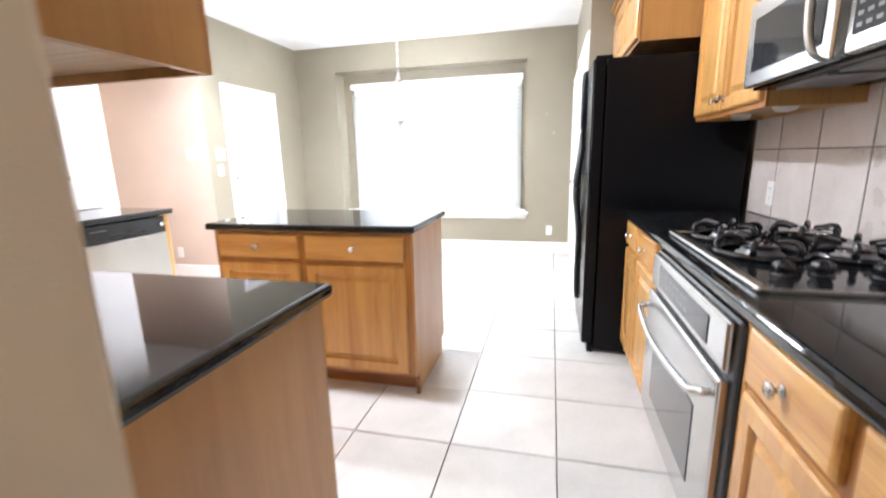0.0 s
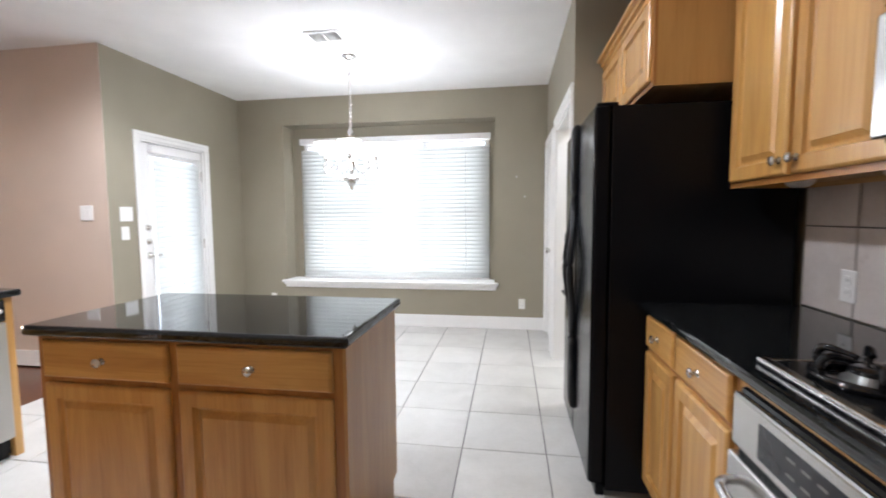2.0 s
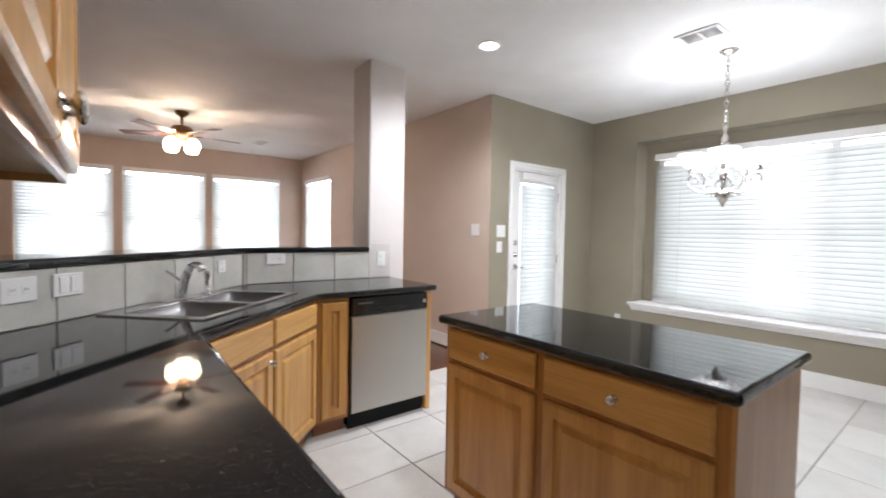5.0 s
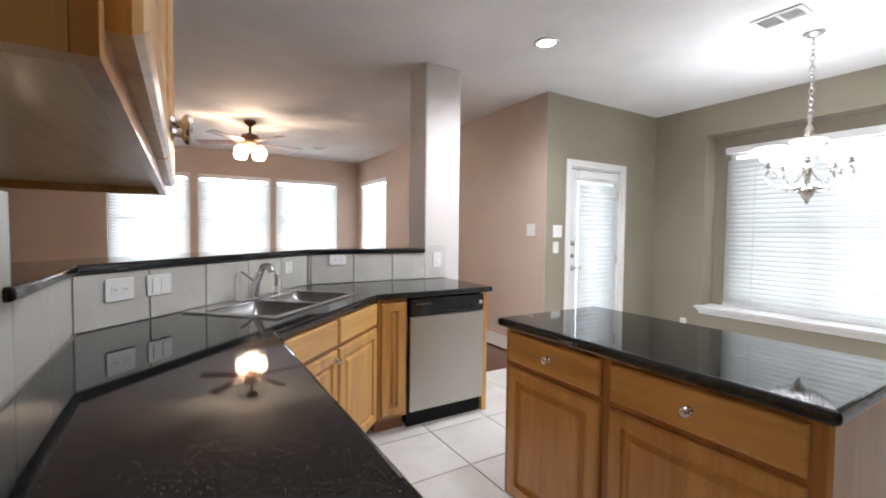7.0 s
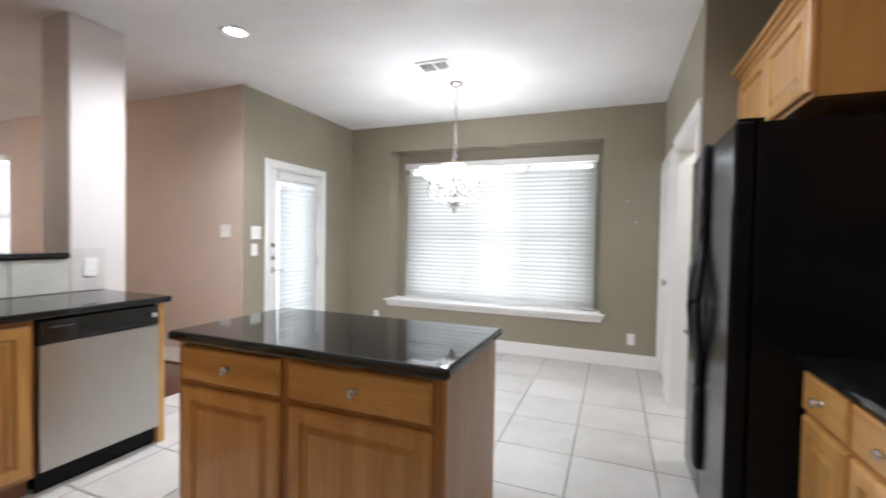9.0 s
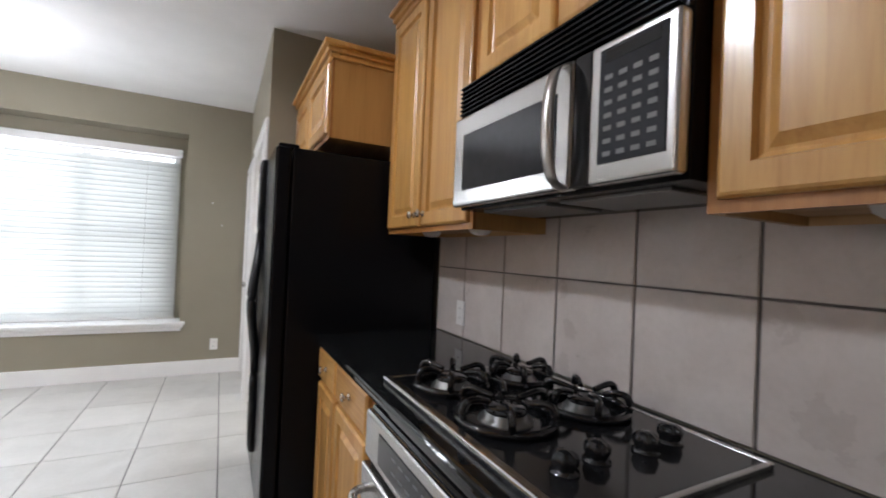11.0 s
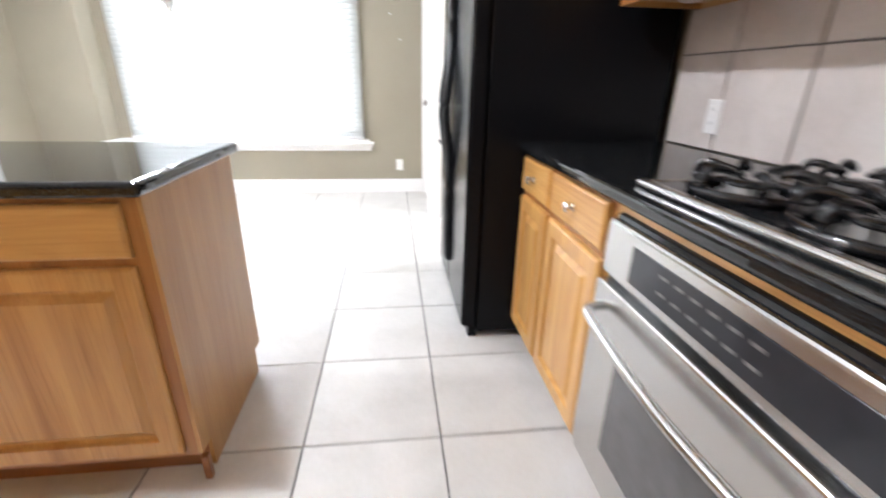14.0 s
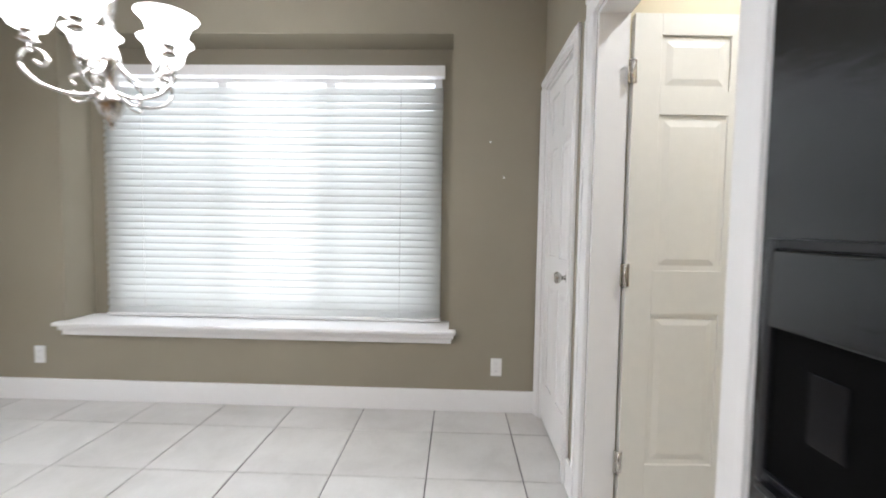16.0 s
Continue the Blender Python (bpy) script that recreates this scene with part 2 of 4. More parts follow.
def box(bm, x0, y0, z0, x1, y1, z1, bevel=0.0, segments=2, turn=None):
    b = bmesh.new()
    bmesh.ops.create_cube(b, size=1)
    bmesh.ops.transform(b, matrix=Matrix.Translation(((x0 + x1) / 2, (y0 + y1) / 2, (z0 + z1) / 2)) @ Matrix.Diagonal((x1 - x0, y1 - y0, z1 - z0, 1)), verts=b.verts)
    if bevel:
        bmesh.ops.bevel(b, geom=list(b.edges), offset=bevel, segments=segments, affect="EDGES", profile=0.5)
    if turn:
        bmesh.ops.transform(b, matrix=turn, verts=b.verts)
    return add(bm, b)


def lathe(bm, profile, m=Matrix(), segments=20):
    """Turns a profile of (radius, height) round z."""
    rings = [[bm.verts.new(m @ Vector((r * math.cos(a), r * math.sin(a), z))) for a in (2 * math.pi * k / segments for k in range(segments))] for r, z in profile]
    for low, high in zip(rings, rings[1:]):
        for k in range(segments):
            n = (k + 1) % segments
            bm.faces.new((low[k], low[n], high[n], high[k])).smooth = True
    if profile[0][0] > 1e-4:
        bm.faces.new(rings[0][::-1])
    if profile[-1][0] > 1e-4:
        bm.faces.new(rings[-1])
    return bm


def tube(bm, points, radius, segments=8, closed=False):
    pts = [Vector(p) for p in points]
    rings = []
    for i, p in enumerate(pts):
        before = pts[i - 1] if i or closed else p
        after = pts[(i + 1) % len(pts)] if i < len(pts) - 1 or closed else p
        q = (after - before).to_track_quat("Z", "Y")
        r = radius[i] if isinstance(radius, (list, tuple)) else radius
        rings.append([bm.verts.new(p + q @ Vector((r * math.cos(a), r * math.sin(a), 0))) for a in (2 * math.pi * k / segments for k in range(segments))])
    pairs = list(zip(rings, rings[1:])) + ([(rings[-1], rings[0])] if closed else [])
    for low, high in pairs:
        for k in range(segments):
            n = (k + 1) % segments
            bm.faces.new((low[k], low[n], high[n], high[k])).smooth = True
    if not closed:
        bm.faces.new(rings[0][::-1]), bm.faces.new(rings[-1])
    return bm


def smooth_path(points, steps=6):
    """A Catmull-Rom curve through the points."""
    pts = [Vector(p) for p in points]
    pts = [2 * pts[0] - pts[1], *pts, 2 * pts[-1] - pts[-2]]
    out = []
    for a, b, c, d in zip(pts, pts[1:], pts[2:], pts[3:]):
        for k in range(steps):
            t = k / steps
            out.append(0.5 * (2 * b + (c - a) * t + (2 * a - 5 * b + 4 * c - d) * t * t + (3 * b - a - 3 * c + d) * t ** 3))
    return [*out, pts[-2]]


def steps_panel(bm, x0, z0, x1, z1, steps, back=0.0):
    """A panel facing -y in nested rectangles: steps of (inset, y)."""
    rings = []
    for inset, y in steps:
        rings.append([bm.verts.new(c) for c in ((x0 + inset, y, z0 + inset), (x1 - inset, y, z0 + inset), (x1 - inset, y, z1 - inset), (x0 + inset, y, z1 - inset))])
    for a, b in zip(rings, rings[1:]):
        for k in range(4):
            n = (k + 1) % 4
            bm.faces.new((a[k], a[n], b[n], b[k]))
    bm.faces.new(rings[-1])
    bm.faces.new(rings[0][::-1])
    return bm


def prism(bm, outline, z0, z1, hole=None):
    loops = [outline] + ([hole] if hole else [])
    b = bmesh.new()
    edges = []
    for loop in loops:
        vs = [b.verts.new((x, y, z1)) for x, y in loop]
        edges += [b.edges.new((vs[k], vs[(k + 1) % len(vs)])) for k in range(len(vs))]
    bmesh.ops.triangle_fill(b, edges=edges, use_beauty=True, use_dissolve=False)
    res = bmesh.ops.extrude_face_region(b, geom=list(b.faces))
    bmesh.ops.translate(b, vec=(0, 0, z0 - z1), verts=[v for v in res["geom"] if isinstance(v, bmesh.types.BMVert)])
    bmesh.ops.recalc_face_normals(b, faces=b.faces)
    bmesh.ops.dissolve_limit(b, angle_limit=0.01, verts=b.verts, edges=b.edges)
    return add(bm, b)


def mesh_of(name, bm, material):
    bmesh.ops.recalc_face_normals(bm, faces=bm.faces)
    me = bpy.data.meshes.new(name)
    bm.to_mesh(me)
    bm.free()
    me.materials.append(material)
    return me


def part(name, bm, material, parent, label="", m=None):
    """One mesh as a part of a thing or of a part."""
    ob = new(name, mesh_of(name, bm, material) if isinstance(bm, bmesh.types.BMesh) else bm)
    ob.parent = parent
    if m is not None:
        ob.matrix_basis = m
    return tagged(ob, label)


def thing(name, m, label, category, group="", kind=""):
    ob = new(name)
    ob.empty_display_size = 0.1
    ob.matrix_world = m
    return tagged(ob, label, category, group, kind)


def solid(name, bm, material, label="", category="", kind="structure", group=""):
    return tagged(new(name, mesh_of(name, bm, material)), label, category, group, kind)


def B(*args, **more):
    return box(bmesh.new(), *args, **more)


# ---- large structure ----
H = 2.70
XE, XP, YN, XW, YC = 1.37, 0.57, 6.09, -3.11, 4.31
YS, XJ = 0.86, -0.178
XL, YB = -8.5, -2.4

bm = bmesh.new()
bm = box(bm, -9.0, YB - 0.2, H, 2.7, 6.9, H + 0.15)
solid("ceiling", bm, ceiling_paint, "white lightly textured ceiling", "ceiling")

solid("ground", B(-60, -60, -0.5, 60, 60, -0.16), lawn, "grassy ground outside the house", "ground")

# floor: grout bed under the tiles, dark boards in the living room
floor_bed = B(-3.16, YB, -0.15, XE + 0.12, YN + 0.1, -0.006)
box(floor_bed, XE + 0.12, 4.05, -0.15, 2.6, YN + 0.1, -0.006)
floor = solid("floor", floor_bed, grout, "cream ceramic floor tiles with grey grout", "floor")
living_floor = solid("living_floor", B(-8.6, YB, -0.15, -3.162, 4.5, -0.012), wood_floor, "dark wood plank floor of the living room", "floor")

bm = bmesh.new()
box(bm, XE, YB, 0, XE + 0.12, 4.09, H)
solid("wall_east", bm, olive, "olive painted kitchen wall", "wall")

bm = bmesh.new()  # pantry wall with two door openings
for y0, y1, z0 in ((4.09, 4.2, 0), (4.2, 5.09, 2.03), (5.09, 5.37, 0), (5.37, 6.03, 2.03), (6.03, YN, 0)):
    box(bm, XP, y0, z0, XP + 0.12, y1, H)
box(bm, XP + 0.12, 4.09, 0, XE + 0.12, 4.17, H)
solid("wall_pantry", bm, olive, "olive painted wall with two doors", "wall")

bm = bmesh.new()  # utility room and closet behind the pantry wall
box(bm, 2.45, 4.05, 0, 2.55, YN + 0.1, H)
box(bm, XE + 0.12, 4.05, 0, 2.45, 4.17, H)
box(bm, XP + 0.12, 5.2, 0, 2.45, 5.28, H)
box(bm, XP + 0.12, YN, 0, 2.55, YN + 0.12, H)
solid("wall_utility", bm, paint("pale_utility_paint", (0.66, 0.58, 0.4)), "pale yellow wall of the utility room", "wall")

NX0, NX1, NZ0, NZ1 = -2.53, 0.0, 0.50, 2.38
bm = bmesh.new()  # north wall with a deep window niche
for x0, x1, z0, z1 in ((XW - 0.15, NX0, 0, H), (NX1, XP + 0.12, 0, H), (NX0, NX1, 0, NZ0), (NX0, NX1, NZ1, H)):
    box(bm, x0, YN, z0, x1, YN + 0.24, z1)
for x0, x1, z0, z1 in ((NX0 - 0.3, -2.385, 0.2, 2.6), (-0.075, NX1 + 0.3, 0.2, 2.6), (-2.385, -0.075, 0.2, 0.57), (-2.385, -0.075, 2.21, 2.6)):
    box(bm, x0, YN + 0.24, z0, x1, YN + 0.36, z1)
solid("wall_north", bm, olive, "olive painted wall with a recessed window", "wall")

bm = bmesh.new()  # west wall of the breakfast corner with the back door
for y0, y1, z0 in ((YC, 4.65, 0), (4.65, 5.46, 2.0), (5.46, YN, 0)):
    box(bm, XW - 0.15, y0, z0, XW, y1, H)
solid("wall_west", bm, olive, "olive painted wall with the back door", "wall")

bm = bmesh.new()  # north wall of the living room
for x0, x1, z0, z1 in ((-8.6, -8.27, 0, H), (-8.27, -7.07, 0, 0.7), (-8.27, -7.07, 2.27, H), (-7.07, XW - 0.153, 0, H)):
    box(bm, x0, YC, z0, x1, YC + 0.15, z1)
box(bm, XW - 0.153, YC - 0.003, 0, XW - 0.002, YC, H)
solid("wall_living_north", bm, peach, "peach painted living room wall", "wall")

bm = bmesh.new()
LW = ((0.2, 1.33), (1.44, 2.62), (2.71, 3.89))
ys = [YB, *[v for pair in LW for v in pair], YC]
for k in range(0, len(ys), 2):
    box(bm, XL - 0.15, ys[k], 0, XL, ys[k + 1], H)
for y0, y1 in LW:
    box(bm, XL - 0.15, y0, 0, XL, y1, 0.7)
    box(bm, XL - 0.15, y0, 2.27, XL, y1, H)
solid("wall_living_west", bm, peach, "peach painted wall with three windows", "wall")

bm = bmesh.new()
box(bm, XL - 0.15, YB - 0.12, 0, XE + 0.12, YB, H)
solid("wall_south", bm, beige, "beige painted wall behind the entry", "wall")

# wall beside the entry, half wall with backsplash round the sink, corner post
bm = bmesh.new()
box(bm, -1.30, YS - 0.14, 0, XJ, YS, H, 0.012)
solid("wall_entry", bm, paint("warm_beige_paint", (0.58, 0.49, 0.36), 0.6, 0.5), "beige textured wall end beside the entry", "wall")

C2, C1 = (-3.12, 1.97), (-2.01, YS)
bm = bmesh.new()
prism(bm, [(-1.302, YS), C1, C2, (-3.12, 2.937), (-3.27, 2.937), (-3.27, 1.91), (-2.07, YS - 0.15), (-1.302, YS - 0.15)], 0, 1.13)
solid("half_wall", bm, beige, "half wall behind the sink counter", "wall")
bm = bmesh.new()
box(bm, -3.42, 2.94, 0, -3.12, 3.285, H, 0.015, 3)
solid("post", bm, paint("pale_post_paint", (0.68, 0.63, 0.6)), "pale painted square post beside the bar", "post")

bm = bmesh.new()
prism(bm, [(-1.305, YS + 0.03), (C1[0] + 0.012, YS + 0.03), (C2[0] + 0.03, C2[1] + 0.012), (-3.09, 2.936), (-3.45, 2.936), (-3.45, 1.84), (-2.14, YS - 0.32), (-1.305, YS - 0.32)], 1.134, 1.17)
bar = solid("bar_top", bm, granite, "polished black granite bar top", "bar top", kind="")
mod = bar.modifiers.new("edge", "BEVEL")
mod.width, mod.segments, mod.angle_limit = 0.012, 3, radians(40)

# baseboards
for name, b in (("baseboard", (XW + 0.016, YN - 0.016, 0, XP, YN, 0.14)), ("baseboard", (XW, 5.53, 0, XW + 0.016, YN, 0.14)), ("baseboard", (XW, YC, 0, XW + 0.016, 4.57, 0.14)),
                ("baseboard", (XP - 0.016, 5.21, 0, XP, 5.30, 0.14)), ("baseboard", (-7.5, YC - 0.016, 0, XW, YC - 0.003, 0.14))):
    bm = B(*b, bevel=0.004)
    solid(name, bm, white_trim, "white painted baseboard", "baseboard")


# ---- doors, windows, blinds ----
def casing(name, m, w, h, width=0.09, label="white painted door casing"):
    """Trim round an opening of width w (local x) and height h; its face looks to -y."""
    c = thing(name, m, label, "door casing", kind="structure")
    for nm, (x0, z0, x1, z1) in (("jamb", (-width, 0, 0, h)), ("jamb", (w, 0, w + width, h)), ("head", (-width, h, w + width, h + width))):
        bm = B(x0, -0.018, z0, x1, 0, z1, bevel=0.004)
        if nm == "jamb":
            box(bm, x0 + 0.012 if x0 < 0 else x1 - 0.035, -0.026, z0, x0 + 0.035 if x0 < 0 else x1 - 0.012, -0.016, z1, 0.003)
        else:
            box(bm, x0 + 0.012, -0.026, z1 - 0.035, x1 - 0.012, -0.016, z1 - 0.012, 0.003)
        part(nm, bm, white_trim, c)
    bm = bmesh.new()
    box(bm, 0, 0, 0, 0.016, 0.12, h), box(bm, w - 0.016, 0, 0, w, 0.12, h), box(bm, 0.016, 0, h - 0.016, w - 0.016, 0.12, h)
    part("lining", bm, white_trim, c)
    return c


def knob(parent, m, material, size=1.0):
    bm = lathe(bmesh.new(), [(0.013 * size, 0), (0.013 * size, 0.003), (0.006 * size, 0.006), (0.006 * size, 0.014 * size), (0.015 * size, 0.019 * size), (0.017 * size, 0.024 * size), (0.012 * size, 0.029 * size), (0.0001, 0.031 * size)], pose(0, 0, 0, 90), 16)
    return part("knob", bm, material, parent, "round brushed metal knob", m)


def six_panel_door(name, m, w, h, label, material):
    """Local x across, front at y = 0 looking to -y."""
    d = thing(name, m, label, "door")
    t = 0.035
    part("core", B(0.003, 0.007, 0, w - 0.003, t - 0.007, h), material, d)
    st, mid = 0.105, 0.1
    rails = (0.0, 0.24), (0.85, 1.02), (1.62, 1.71), (h - 0.08, h)
    for side in (0, 1):
        y0, y1 = ((0, 0.0075), (t - 0.0075, t))[side]
        bm = bmesh.new()
        box(bm, 0, y0, 0, st, y1, h, 0.0015, 1), box(bm, w - st, y0, 0, w, y1, h, 0.0015, 1)
        for z0, z1 in rails:
            box(bm, st, y0, z0, w - st, y1, z1)
        for (_, z0), (z1, _) in zip(rails, rails[1:]):
            box(bm, (w - mid) / 2, y0, z0, (w + mid) / 2, y1, z1)
        part("frame", bm, material, d)
        for (_, z0), (z1, _) in zip(rails, rails[1:]):
            for x0, x1 in ((st, (w - mid) / 2), ((w + mid) / 2, w - st)):
                bm = bmesh.new()
                steps_panel(bm, x0, z0, x1, z1, [(0, 0.0072), (0.012, 0.0074), (0.02, 0.0072), (0.045, 0.002)])
                if side:
                    bmesh.ops.transform(bm, matrix=Matrix.Translation((0, t, 0)) @ Matrix.Diagonal((1, -1, 1, 1)), verts=bm.verts)
                part("panel", bm, material, d)
    return d


def door_knob(parent, m):
    bm = lathe(bmesh.new(), [(0.032, 0), (0.032, 0.006), (0.012, 0.012), (0.011, 0.03), (0.026, 0.042), (0.029, 0.055), (0.02, 0.066), (0.0001, 0.069)], pose(0, 0, 0, 90), 20)
    part("door_knob", bm, nickel, parent, "satin nickel door knob", m)


# pantry closet door (closed) and utility door (standing open), local x runs south
casing("door_1", pose(XP, 6.03, 0, 0, 0, -90), 0.66, 2.03, 0.06)
d = six_panel_door("closet_door", pose(XP + 0.012, 6.012, 0.01, 0, 0, -90), 0.624, 1.998, "closed white six-panel closet door", white_trim)
door_knob(d, pose(0.56, 0, 0.94))
casing("door_2", pose(XP, 5.09, 0, 0, 0, -90), 0.89, 2.03, 0.1)
d = six_panel_door("utility_door", pose(XP + 0.132, 5.06, 0.01, 0, 0, 2), 0.84, 1.998, "open cream six-panel door on the utility room", cream_door)
for hz in (0.25, 1.0, 1.78):
    bm = B(-0.022, -0.004, hz - 0.045, 0.012, 0.004, hz + 0.045, bevel=0.001)
    tube(bm, [(-0.006, -0.008, hz - 0.045), (-0.006, -0.008, hz + 0.045)], 0.006)
    part("hinge", bm, nickel, d, "small metal hinge")
door_knob(d, pose(0.78, 0, 0.94))


def blind(name, m, w, z0, z1, label, pitch=0.0485, tilt=66, gap_low=0.0):
    """A closed slatted blind hanging in front of a window; local x across, z up, faces -y."""
    b = thing(name, m, label, "window blind")
    part("head_rail", B(-0.01, -0.035, z1 - 0.07, w + 0.01, 0.03, z1, bevel=0.004), white_trim, b, "white valance")
    part("bottom_rail", B(0, -0.022, z0, w, 0.022, z0 + 0.02, bevel=0.004), white_trim, b)
    bm = bmesh.new()
    rows = []
    for side, lift in ((1, 0.0), (-1, -0.0022)):
        for k in range(6) if side > 0 else range(5, -1, -1):
            u = k / 5 * 2 - 1
            rows.append([bm.verts.new((x, 0.029 * u, 0.0045 * (1 - u * u) + lift)) for x in (0.002, w - 0.002)])
    for a, c in zip(rows, rows[1:] + rows[:1]):
        bm.faces.new((a[0], a[1], c[1], c[0])).smooth = True
    bm.faces.new([a[0] for a in rows]), bm.faces.new([a[1] for a in rows])
    me = mesh_of("slat", bm, slat_mat)
    n = int((z1 - 0.08 - z0 - 0.03) / pitch)
    for k in range(n):
        part("slat", me, None, b, m=pose(0, 0, z0 + 0.045 + k * pitch, tilt + 2.5 * math.sin(k * 1.7)))
    for x in (0.12 * w, 0.5 * w, 0.88 * w):
        part("ladder_cord", B(x - 0.0015, -0.028, z0, x + 0.0015, -0.0265, z1 - 0.06), white_plastic, b)
    return b


def window(name, m, w, z0, z1, mullions, label):
    win = thing(name, m, label, "window", kind="structure")
    f = 0.05
    for nm, bx in (("jamb", (0, z0, f, z1)), ("jamb", (w - f, z0, w, z1)), ("sill_rail", (f, z0, w - f, z0 + f)), ("head_rail", (f, z1 - f, w - f, z1))):
        part(nm, B(bx[0], 0, bx[1], bx[2], 0.07, bx[3], bevel=0.003), white_trim, win)
    xs = [f, *mullions, w - f]
    for x in mullions:
        part("mullion", B(x - 0.035, 0.002, z0 + f, x + 0.035, 0.068, z1 - f, bevel=0.003), white_trim, win)
    for a, c in zip(xs, xs[1:]):
        zm = (z0 + z1) / 2
        part("meeting_rail", B(a + 0.036, 0.01, zm - 0.025, c - 0.036, 0.06, zm + 0.025, bevel=0.003), white_trim, win)
        for za, zb in ((z0 + f, zm - 0.025), (zm + 0.025, z1 - f)):
            p = part("pane", B(a + 0.01, 0.03, za - 0.005, c - 0.01, 0.034, zb + 0.005), pane_mat, win)
            p.visible_shadow = False
    return win


window("window_1", pose(-2.385, YN + 0.26, 0), 2.31, 0.57, 2.21, [0.78, 1.54], "white framed triple window in a niche")
blind("window_blind", pose(-2.39, 6.28, 0), 2.325, 0.536, 2.245, "lowered white slatted blind, backlit by daylight")
bm = B(NX0 - 0.035, YN - 0.07, 0.505, NX1 + 0.045, YN + 0.02, 0.53, bevel=0.006)
box(bm, NX0, YN + 0.012, 0.5, NX1, YN + 0.236, 0.53)
box(bm, NX0 - 0.02, YN - 0.045, 0.475, NX1 + 0.03, YN - 0.001, 0.506, 0.008, 3)
box(bm, NX0 - 0.01, YN - 0.022, 0.44, NX1 + 0.015, YN - 0.001, 0.478, 0.006)
solid("window_sill", bm, white_trim, "white painted deep window sill with moulding", "window sill")

for k, (y0, y1) in enumerate(LW):
    window("window_2", pose(XL - 0.04, y0, 0, 0, 0, 90), y1 - y0, 0.7, 2.27, [], "white framed living room window")
    blind("living_blind", pose(XL - 0.005, y0 + 0.01, 0, 0, 0, 90), y1 - y0 - 0.02, 0.72, 2.265, "lowered white slatted blind, glowing with daylight")
window("window_3", pose(-8.27, YC + 0.04, 0), 1.2, 0.7, 2.27, [], "white framed living room side window")
blind("living_blind", pose(-8.26, YC + 0.005, 0), 1.18, 0.72, 2.265, "lowered white slatted blind, glowing with daylight")

# back door: hinged at its north side, glazed, with its own blind; local x runs north
casing("door_3", pose(XW, 4.65, 0, 0, 0, 90), 0.81, 2.0, 0.07)
bd = thing("back_door", pose(XW - 0.03, 4.668, 0.012, 0, 0, 90), "white glazed back door with a built-on blind", "door")
bm = bmesh.new()
DW_, DH_ = 0.774, 1.97
for x0, z0, x1, z1 in ((0, 0, 0.11, DH_), (DW_ - 0.08, 0, DW_, DH_), (0.11, 0, DW_ - 0.08, 0.26), (0.11, DH_ - 0.12, DW_ - 0.08, DH_)):
    box(bm, x0, 0, z0, x1, 0.04, z1)
part("leaf", bm, white_trim, bd)
p = part("pane", B(0.11, 0.016, 0.26, DW_ - 0.08, 0.022, DH_ - 0.12), pane_mat, bd)
p.visible_shadow = False
bm = B(0.09, -0.01, 0.24, 0.115, 0, DH_ - 0.1)
box(bm, DW_ - 0.085, -0.01, 0.24, DW_ - 0.06, 0, DH_ - 0.1), box(bm, 0.115, -0.01, 0.24, DW_ - 0.085, 0, 0.265), box(bm, 0.115, -0.01, DH_ - 0.125, DW_ - 0.085, 0, DH_ - 0.1)
part("glazing_bead", bm, white_trim, bd)
for z in (1.19, 1.06):
    part("deadbolt", lathe(bmesh.new(), [(0.028, 0), (0.028, 0.008), (0.02, 0.014), (0.012, 0.016), (0.012, 0.03), (0.0001, 0.031)], pose(0, 0, 0, 90), 18), nickel, bd, "satin nickel deadbolt", pose(0.05, 0, z))
bm = lathe(bmesh.new(), [(0.03, 0), (0.03, 0.008), (0.013, 0.012), (0.012, 0.04), (0.0001, 0.041)], pose(0, 0, 0, 90), 18)
box(bm, -0.012, -0.048, -0.009, 0.105, -0.034, 0.009, 0.005)
part("lever_handle", bm, nickel, bd, "satin nickel lever handle", pose(0.05, 0, 0.93))
for z in (0.25, 1.0, 1.72):
    part("hinge", B(DW_ - 0.004, -0.012, z - 0.05, DW_ + 0.012, 0.002, z + 0.05, bevel=0.002), nickel, bd)
part("threshold", B(0, -0.01, -0.012, DW_, 0.05, -0.001), dark_plastic, bd)
blind("door_blind", pose(XW - 0.005, 4.77, 0, 0, 0, 90), 0.6, 0.26, 1.96, "closed white blind hung on the back door")

# outside ground is hidden by the blinds; a pale fence closes the view
solid("backdrop", B(-12, 9.5, -0.2, 4, 9.6, 2.2), plain("pale_fence", (0.5, 0.48, 0.44), 0.8), "pale fence outside the window", "fence")


# ---- cabinets ----
FRONT = [(0, 0), (0, -0.012), (0.004, -0.017), (0.009, -0.02)]


def door_front(parent, x0, z0, x1, z1, knob_at=None, name="door"):
    bm = bmesh.new()
    st = 0.052
    steps_panel(bm, x0, z0, x1, z1, FRONT + [(st, -0.02), (st + 0.005, -0.008), (st + 0.012, -0.005), (st + 0.018, -0.006), (st + 0.036, -0.0185)])
    d = part(name, bm, oak_v, parent)
    if knob_at:
        knob(d, pose(knob_at[0], -0.02, knob_at[1]), nickel)
    return d


def drawer_front(parent, x0, z0, x1, z1, has_knob=True):
    bm = steps_panel(bmesh.new(), x0, z0, x1, z1, FRONT)
    d = part("drawer", bm, oak_h, parent)
    if has_knob:
        knob(d, pose((x0 + x1) / 2, -0.02, (z0 + z1) / 2), nickel)
    return d


